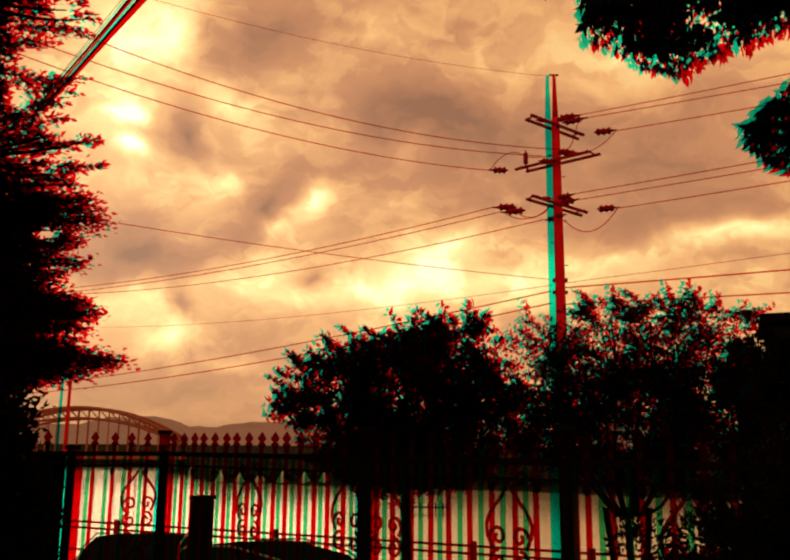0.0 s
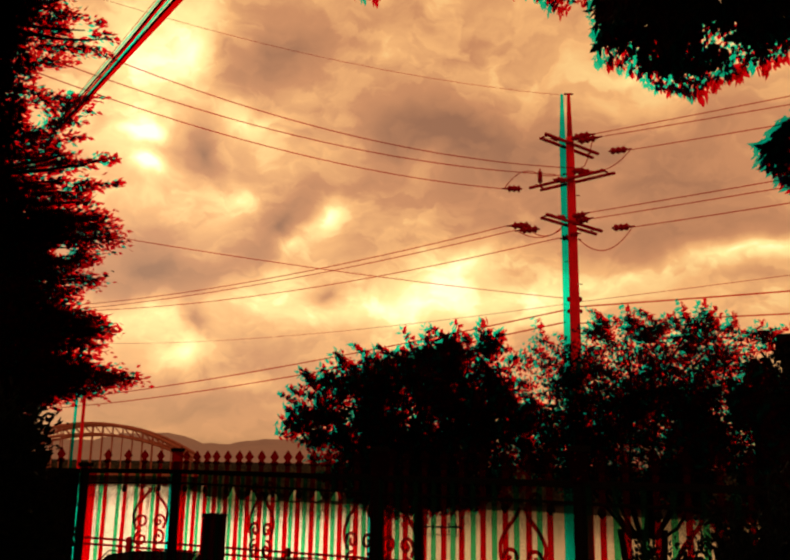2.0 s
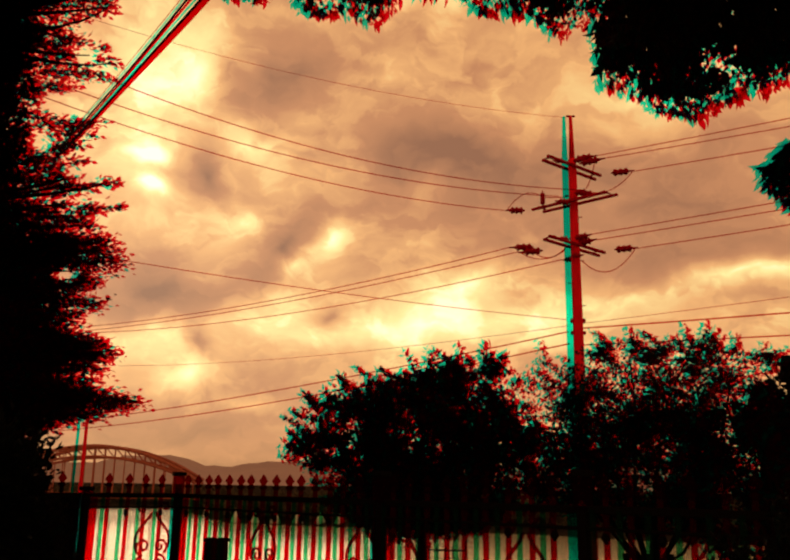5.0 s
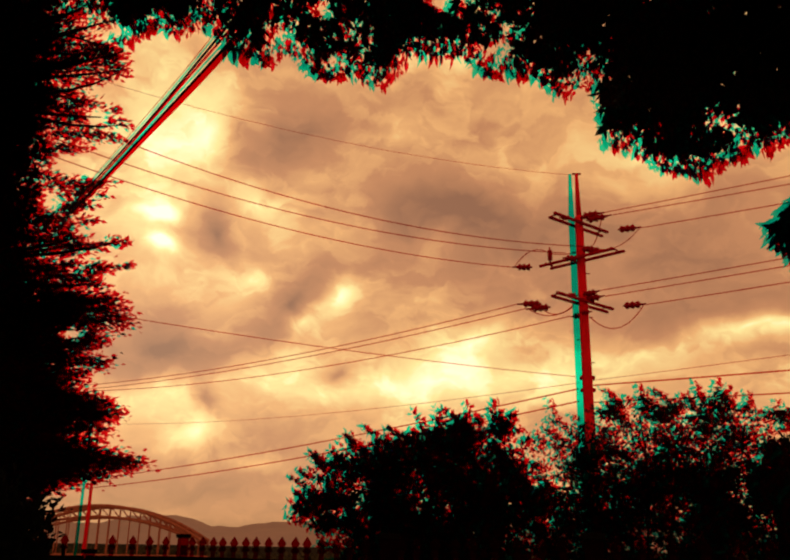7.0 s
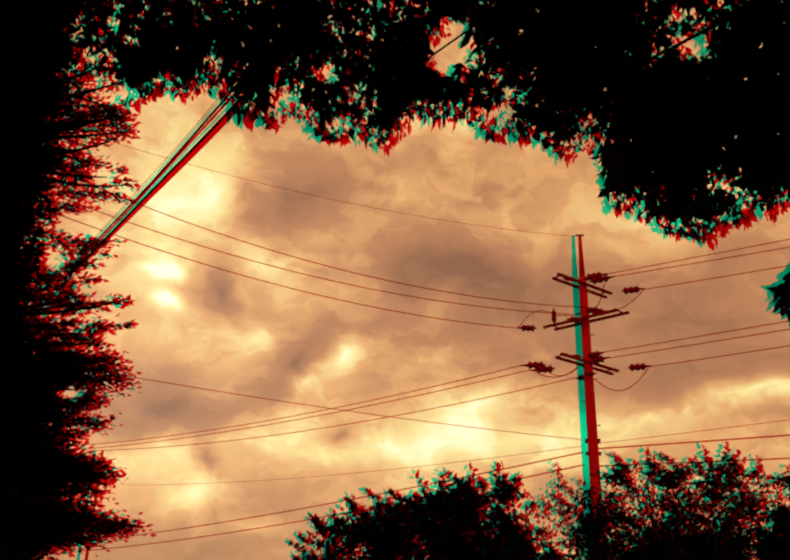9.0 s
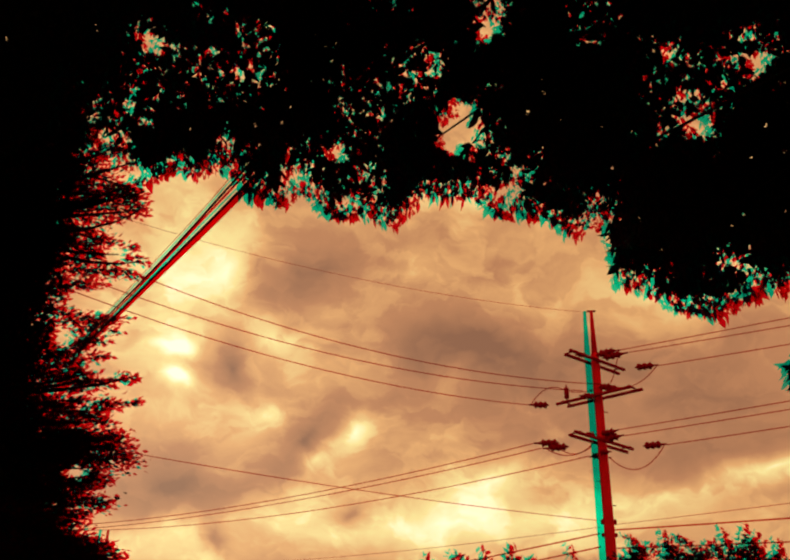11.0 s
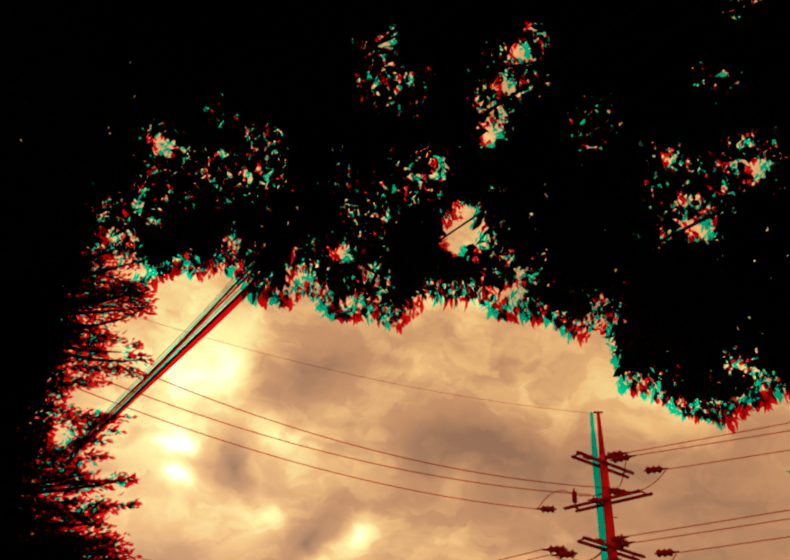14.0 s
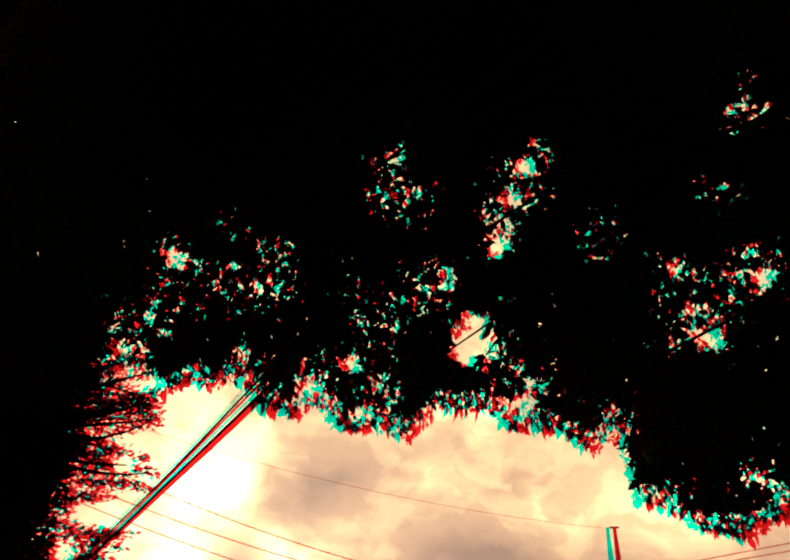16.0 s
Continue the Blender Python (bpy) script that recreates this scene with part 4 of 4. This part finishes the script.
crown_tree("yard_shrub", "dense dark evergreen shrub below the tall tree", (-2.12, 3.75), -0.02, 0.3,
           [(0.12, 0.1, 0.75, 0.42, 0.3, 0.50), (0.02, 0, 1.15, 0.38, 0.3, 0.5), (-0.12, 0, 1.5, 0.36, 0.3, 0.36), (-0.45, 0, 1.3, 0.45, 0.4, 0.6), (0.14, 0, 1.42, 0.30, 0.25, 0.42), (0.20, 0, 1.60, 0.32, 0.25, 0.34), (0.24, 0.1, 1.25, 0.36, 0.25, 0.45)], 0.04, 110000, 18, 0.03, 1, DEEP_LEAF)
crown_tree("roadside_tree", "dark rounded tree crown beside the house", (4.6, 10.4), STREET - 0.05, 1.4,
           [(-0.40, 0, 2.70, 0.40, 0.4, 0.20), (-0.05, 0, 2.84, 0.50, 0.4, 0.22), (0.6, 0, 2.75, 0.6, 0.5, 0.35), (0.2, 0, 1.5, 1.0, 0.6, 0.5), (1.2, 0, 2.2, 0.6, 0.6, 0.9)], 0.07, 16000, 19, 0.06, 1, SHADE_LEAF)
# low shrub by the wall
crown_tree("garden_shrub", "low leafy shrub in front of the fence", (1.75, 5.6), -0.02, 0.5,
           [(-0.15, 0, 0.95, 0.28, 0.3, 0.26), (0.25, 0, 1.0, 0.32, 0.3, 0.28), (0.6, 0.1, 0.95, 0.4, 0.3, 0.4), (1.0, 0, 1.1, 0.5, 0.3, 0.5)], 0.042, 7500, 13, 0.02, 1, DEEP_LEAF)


def build_conifer():
    """A tall feathery evergreen with level sprays of branches."""
    rng = np.random.default_rng(21)
    tree = thing("evergreen_tree", "tall feathery evergreen with level drooping sprays, backlit", "tree")
    x, y = -3.05, 5.15
    part("trunk", Shape().tube([(x, y, -0.05), (x, y + 0.02, 2.5), (x - 0.03, y, 6.2)], [0.16, 0.12, 0.03], 12).mesh("trunk", BARK, True), tree)
    places, ways, near_stem = [], [], []
    # reach of the sprays towards the open side, by height
    zs = (0.0, 1.6, 1.9, 2.1, 2.35, 2.5, 2.75, 3.0, 3.25, 3.5, 3.65, 3.85, 4.1, 4.3, 4.55, 4.75, 5.0, 5.6)
    reach = (0.60, 0.62, 0.80, 1.15, 1.42, 1.26, 1.10, 1.16, 1.26, 1.27, 1.10, 0.98, 0.86, 0.90, 1.10, 1.06, 1.10, 0.5)
    for k in range(300):
        z = 1.55 + 3.85 * ((k * 0.618034 + 0.02 * rng.random()) % 1.0)
        if z > 3.2:
            z = round(z / 0.23) * 0.23 + rng.normal(0, 0.02)
        turn = rng.uniform(-math.pi, math.pi) if k % 3 else rng.normal(-0.15, 0.35)
        out = 0.94 * float(np.interp(z, zs, reach)) * (rng.uniform(0.74, 1.0) if z < 3.2 else rng.uniform(0.5, 1.02)) * (1.0 if abs(turn) < 0.8 else 0.85)
        tip = Vector((x + out * math.cos(turn), y + out * math.sin(turn), z + (-0.07 if z < 2.7 else 0.03) * out + rng.normal(0, 0.04)))
        root = Vector((x, y, z - 0.08))
        if k % 3 == 0:
            bough = limb(root, tip, 0.022, 0.004, rng, 0.06, 5)
            if not 3.55 < z < 4.45:
                part("branch", bough, tree)
        n = int((980 if z < 3.2 else 240) * out)
        t = rng.random(n) ** 0.8
        mid = np.array(root)[None] + t[:, None] * np.array(tip - root)[None]
        width = (0.20 if z < 3.2 else 0.10) * (1.05 - t)[:, None] + (0.045 if z < 3.2 else 0.02)
        along = np.array((tip - root).normalized())
        offs = rng.normal(0, 1, (n, 3)) * width * (1, 1, 0.38)
        places.append(mid + offs)
        ways.append(np.repeat(along[None], n, 0) + offs * 3)
        # sprays close to the stem get the shade-toned leaf
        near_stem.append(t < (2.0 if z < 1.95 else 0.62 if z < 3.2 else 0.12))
    # the dense inside
    m = 42000
    tall = rng.uniform(0.1, 5.9, m)

    def open_to_sky(p):
        """Leaves along four lines of sight, left out to fit the sky gaps in the camera's view."""
        b = np.degrees(np.arctan2(p[:, 0], p[:, 1]))
        e = np.degrees(np.arctan2(p[:, 2] - EYE, np.hypot(p[:, 0], p[:, 1])))
        out = np.zeros(len(p), bool)
        for gb, ge, gw, gh in ((-25.3, 23.2, 1.05, 0.85), (-26.0, 20.8, 0.7, 0.8), (-23.6, 12.7, 0.8, 0.5), (-24.0, 26.5, 0.8, 0.6)):
            out |= np.hypot((b - gb) / gw, (e - ge) / gh) < 1 + rng.normal(0, 0.18, len(p))
        return out

    core = np.clip(rng.normal(0, 1, (m, 3)), -1.6, 1.6) * (0.40, 0.34, 0.0) * np.where(tall > 3.1, 0.50, 1.0)[:, None] + np.stack([np.full(m, x), np.full(m, y), tall], 1)
    core = core[~open_to_sky(core)]
    m = len(core)
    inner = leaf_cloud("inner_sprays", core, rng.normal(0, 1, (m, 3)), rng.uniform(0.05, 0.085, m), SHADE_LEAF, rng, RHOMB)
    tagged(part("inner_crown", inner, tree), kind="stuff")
    places, ways = np.concatenate(places), np.concatenate(ways)
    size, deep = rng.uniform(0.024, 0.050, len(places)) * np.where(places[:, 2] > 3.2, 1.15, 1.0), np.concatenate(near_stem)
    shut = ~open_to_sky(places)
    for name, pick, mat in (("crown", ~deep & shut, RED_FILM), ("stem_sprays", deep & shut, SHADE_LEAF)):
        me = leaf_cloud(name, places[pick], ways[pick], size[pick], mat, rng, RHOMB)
        if name == "crown":
            # red and fewer teal copies, shifted apart, add a colour fringe to the sprays
            few = np.flatnonzero(pick)[rng.random(pick.sum()) < 0.45]
            teal = leaf_cloud("teal_sprays", places[few], ways[few], size[few], TEAL_FILM, rng, RHOMB)
            for name_of, data, shift in (("red_sprays", me, 0.030), ("teal_sprays", teal, -0.014)):
                ob = tagged(part(name_of, data, tree), kind="stuff")
                ob.location = (shift, 0.0, 0.0)
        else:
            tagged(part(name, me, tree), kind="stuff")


build_conifer()


# ---- the canopy overhead ----
EDGE_B = (-36, -30, -28.0, -25.3, -22.7, -20.0, -19.1, -16.7, -15.1, -11.9, -10.9, -7.5, -5.6, -3.5, -1.2, 3.2, 4.7, 8.2, 10.0, 12.9, 13.2, 13.3, 16.3, 16.8, 19.7, 21.4, 24.0, 30)
EDGE_E = (24.0, 30.0, 32.0, 32.1, 30.7, 32.3, 31.5, 33.0, 31.2, 30.9, 31.9, 29.9, 30.7, 29.9, 31.9, 32.0, 30.5, 30.4, 28.9, 29.6, 27.2, 25.2, 24.8, 23.3, 22.8, 23.6, 24.0, 25)
GAPS = [(1.6, 37.0, 1.5), (2.3, 38.4, 0.9), (4.4, 43.4, 0.9), (6.0, 46.5, 0.6), (7.8, 48.6, 0.8), (8.9, 50.0, 0.6), (19.2, 40.3, 0.6), (25.3, 38.6, 0.75), (20.5, 35.8, 0.75), (-24.0, 40.3, 0.8), (-27.0, 34.9, 0.7),
        (-7.9, 35.6, 0.7), (-23.5, 32.4, 0.8), (-5.2, 49.5, 0.7), (-11.2, 33.5, 0.7), (-6.6, 46.7, 0.45), (-3.2, 47.2, 0.45), (24.3, 44.6, 0.4), (29.8, 48.0, 0.5)]
SPARSE = [(-17.0, 40.6, 3.0), (-23.0, 39.0, 2.8), (-27.5, 35.2, 2.2), (-24.5, 35.5, 2.8), (-19.5, 43.0, 1.6), (-7.0, 38.8, 2.3), (-6.5, 33.2, 2.6), (20.0, 38.0, 3.6), (25.0, 39.6, 2.4), (7.2, 47.2, 2.9), (-5.0, 47.2, 3.0), (24.3, 44.5, 1.8), (-10.5, 34.4, 2.0), (29.0, 49.0, 2.0), (12.0, 31.5, 2.0), (15.0, 27.4, 1.6), (21.0, 26.8, 1.4), (-1.5, 41.0, 2.4), (14.0, 43.5, 2.0), (-16.0, 34.5, 1.6), (6.0, 33.6, 2.2), (4.5, 45.5, 2.0), (2.6, 37.5, 2.6)]


def build_canopy():
    rng = np.random.default_rng(31)
    tree = thing("canopy_tree", "large overhanging tree canopy of pointed leaves, dark and backlit", "tree")
    bx, by = 4.6, -1.6
    part("trunk", Shape().tube([(bx, by, -0.05), (bx - 0.05, by + 0.1, 1.4), (bx - 0.2, by + 0.3, 3.2), (bx - 0.5, by + 0.5, 4.6)], [0.24, 0.18, 0.15, 0.11], 14).mesh("trunk", BARK, True), tree)

    def level_at(b, e):
        """Distance of the canopy's sheet from the eye: a ragged dome shaped to fit the camera's view."""
        return 4.6 + 0.5 * noise.noise((b * 0.09, e * 0.09, 4))

    # limbs reach out from the trunk to the edge
    for b, e in ((-22, 37), (-12, 36), (-4, 34), (3, 36), (10, 33), (17, 27.5), (22, 27), (-16, 45), (0, 47), (12, 44), (22, 40)):
        r = level_at(b, e)
        d = polar(b, e, 1) - Vector((0, 0, EYE))
        tip = Vector((0, 0, EYE)) + d.normalized() * (r + 0.25)
        part("limb", limb((bx - 0.4, by + 0.4, 4.3), tip, 0.030, 0.004, rng, 0.20, 12), tree)
    def scatter(count, wide, most, back):
        places, ways, sizes, open_air = [], [], [], []
        while len(places) < count:
            b, e = rng.uniform(-wide, wide), rng.uniform(22, most)
            edge = float(np.interp(b, EDGE_B, EDGE_E)) + 0.7 * noise.noise((b * 0.9, 0, 1))
            if e < edge + (2.2 if back else 1.0 - 0.3 * rng.random()):
                continue
            keep, airy = 1.0, e < edge + 3.2
            for gb, ge, gr in GAPS:
                q = math.hypot((b - gb) * math.cos(radians(ge)), e - ge) / (gr * (1.45 if back else 1.0))
                airy = airy or q < 2.6
                if q < 0.85 + 0.55 * noise.noise((b * 1.1, e * 1.1, 8)):
                    keep = 0.0
            for gb, ge, gr in SPARSE:
                q = math.hypot((b - gb) * math.cos(radians(ge)), e - ge) / gr + 0.7 * noise.noise((b * 0.3, e * 0.3, 33)) + 0.3 * noise.noise((b * 0.9, e * 0.9, 2))
                airy = airy or q < 1.2
                if q < 1:
                    lace = noise.noise((b * 0.95, e * 0.95, 15)) + 0.6 * noise.noise((b * 2.3, e * 2.3, 5))
                    keep = min(keep, (0.35 if back else 0.95) if lace > 0.0 else (0.02 if back else 0.16) + 0.45 * max(q, 0) ** 2)
            if e < edge + 16 and noise.noise((b * 1.7, e * 1.7, 21)) > 0.33:
                keep, airy = min(keep, 0.10), True
            if not back and e < edge + 2.6:
                keep *= 0.80
            if rng.random() > keep:
                continue
            depth = 0.7 + rng.random() if back else rng.random() ** 1.5 * (0.25 + 0.10 * min(e - edge, 8))
            p = Vector((0, 0, EYE)) + (polar(b, e, 1) - Vector((0, 0, EYE))).normalized() * (level_at(b, e) + depth)
            places.append(tuple(p))
            open_air.append(airy)
            ways.append((rng.normal(0, 0.5), rng.normal(0.2, 0.5), -1.0))
            sizes.append(rng.uniform(0.07, 0.115) if back else rng.uniform(0.026, 0.048))
        return np.array(places), np.array(ways), np.array(sizes), np.array(open_air)

    for count, wide, most, back in ((165000, 44, 66, False), (150000, 46, 72, True)):
        places, ways, sizes, airy = scatter(count, wide, most, back)
        if back:
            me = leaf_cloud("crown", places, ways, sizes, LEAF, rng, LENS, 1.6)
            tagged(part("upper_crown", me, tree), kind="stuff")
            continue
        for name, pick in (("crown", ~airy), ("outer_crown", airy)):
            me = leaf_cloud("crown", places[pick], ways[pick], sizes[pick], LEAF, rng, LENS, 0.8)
            if name == "outer_crown":
                fringe_rim(me, tree, 0.033)
            else:
                tagged(part(name, me, tree), kind="stuff")
    # single leaves along the rim, each a red and a teal film copy as colour fringe
    shapes = [leaf_cloud("leaf", [(0, 0, 0)], [(0, 0, -1)], [s], LEAF, np.random.default_rng(40 + i), LENS, 0.3) for i, s in enumerate((0.060, 0.068, 0.075, 0.082, 0.09, 0.07))]
    for k in range(150):
        b = rng.uniform(-24, 27)
        e = float(np.interp(b, EDGE_B, EDGE_E)) + 0.7 * noise.noise((b * 0.9, 0, 1)) + rng.uniform(0.75, 1.5)
        d = (polar(b, e, 1) - Vector((0, 0, EYE))).normalized()
        spot = Vector((0, 0, EYE)) + d * (level_at(b, e) - 0.06 + rng.random() * 0.12)
        turn = (rng.normal(0, 0.25), rng.normal(0, 0.25), rng.uniform(0, math.tau))
        for way, film in ((1, RED_FILM), (-1, TEAL_FILM)):
            ob = part("leaf", shapes[k % 6], tree)
            ob.material_slots[0].link = "OBJECT"
            ob.material_slots[0].material = film
            ob.location = spot + Vector((way * 0.028, 0, -0.007 * way))
            ob.rotation_euler = turn


build_canopy()


def build_side_branch():
    """The end of a bough that hangs in from the side."""
    rng = np.random.default_rng(51)
    tree = thing("side_tree", "drooping bough of pointed dark leaves at the yard's edge", "tree")
    x, y = 4.4, 4.6
    part("trunk", Shape().tube([(x, y, -0.05), (x, y, 2.0), (x - 0.1, y, 3.9)], [0.13, 0.10, 0.05], 10).mesh("trunk", BARK, True), tree)
    centre = polar(25.8, 19.8, 5.0)
    part("limb", limb((x - 0.08, y, 3.3), centre, 0.03, 0.006, rng), tree)
    n = 850
    off = in_ball(rng, n) * (0.30, 0.35, 0.29)
    off[:, 0] += 0.09
    # the bough tapers to a point on its open side
    taper = np.clip((off[:, 0] + 0.26) / 0.30, 0.12, 1)
    off[:, 2] *= taper
    places = np.array(centre)[None] + off
    ways = np.tile((-0.4, 0, -0.8), (n, 1))
    me = leaf_cloud("crown", places, ways, rng.uniform(0.055, 0.09, n), LEAF, rng, LENS, 0.7)
    fringe_rim(me, tree, 0.018)


build_side_branch()


# ---- house beyond the street ----
def build_house():
    house = thing("house", "low dark house with a shallow roof beside the street", "house")
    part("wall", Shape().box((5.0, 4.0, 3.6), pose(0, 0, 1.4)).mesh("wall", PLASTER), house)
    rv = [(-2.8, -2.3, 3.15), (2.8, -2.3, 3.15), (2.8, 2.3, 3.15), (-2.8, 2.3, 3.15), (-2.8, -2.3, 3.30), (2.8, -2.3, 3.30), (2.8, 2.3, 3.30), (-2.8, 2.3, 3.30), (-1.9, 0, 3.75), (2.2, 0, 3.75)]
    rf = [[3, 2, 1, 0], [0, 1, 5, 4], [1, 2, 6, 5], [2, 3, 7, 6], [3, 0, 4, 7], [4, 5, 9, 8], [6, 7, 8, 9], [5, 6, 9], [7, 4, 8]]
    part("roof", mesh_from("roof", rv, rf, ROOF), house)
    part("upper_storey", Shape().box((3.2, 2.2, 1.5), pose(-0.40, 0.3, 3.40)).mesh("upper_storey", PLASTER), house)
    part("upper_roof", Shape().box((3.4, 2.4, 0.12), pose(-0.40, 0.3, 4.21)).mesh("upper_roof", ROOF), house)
    vent = part("louvre", Shape().box((0.36, 0.05, 0.52), pose(-1.7, -2.02, 2.0)).mesh("louvre", DARK_IRON), house)
    for k in range(5):
        part("slat", Shape().box((0.30, 0.05, 0.035), pose(-1.7, -2.06, 1.80 + 0.095 * k, 25)).mesh("slat", CANVAS), vent)
    window = part("window", Shape().box((0.9, 0.06, 1.1), pose(0.2, -2.01, 1.7)).mesh("frame", DARK_IRON), house)
    part("pane", Shape().box((0.76, 0.02, 0.96), pose(0.2, -2.05, 1.7)).mesh("pane", GLASS), window)
    house.matrix_world = pose(7.6, 12.3, STREET + 0.28, 0, 0, -22)


build_house()
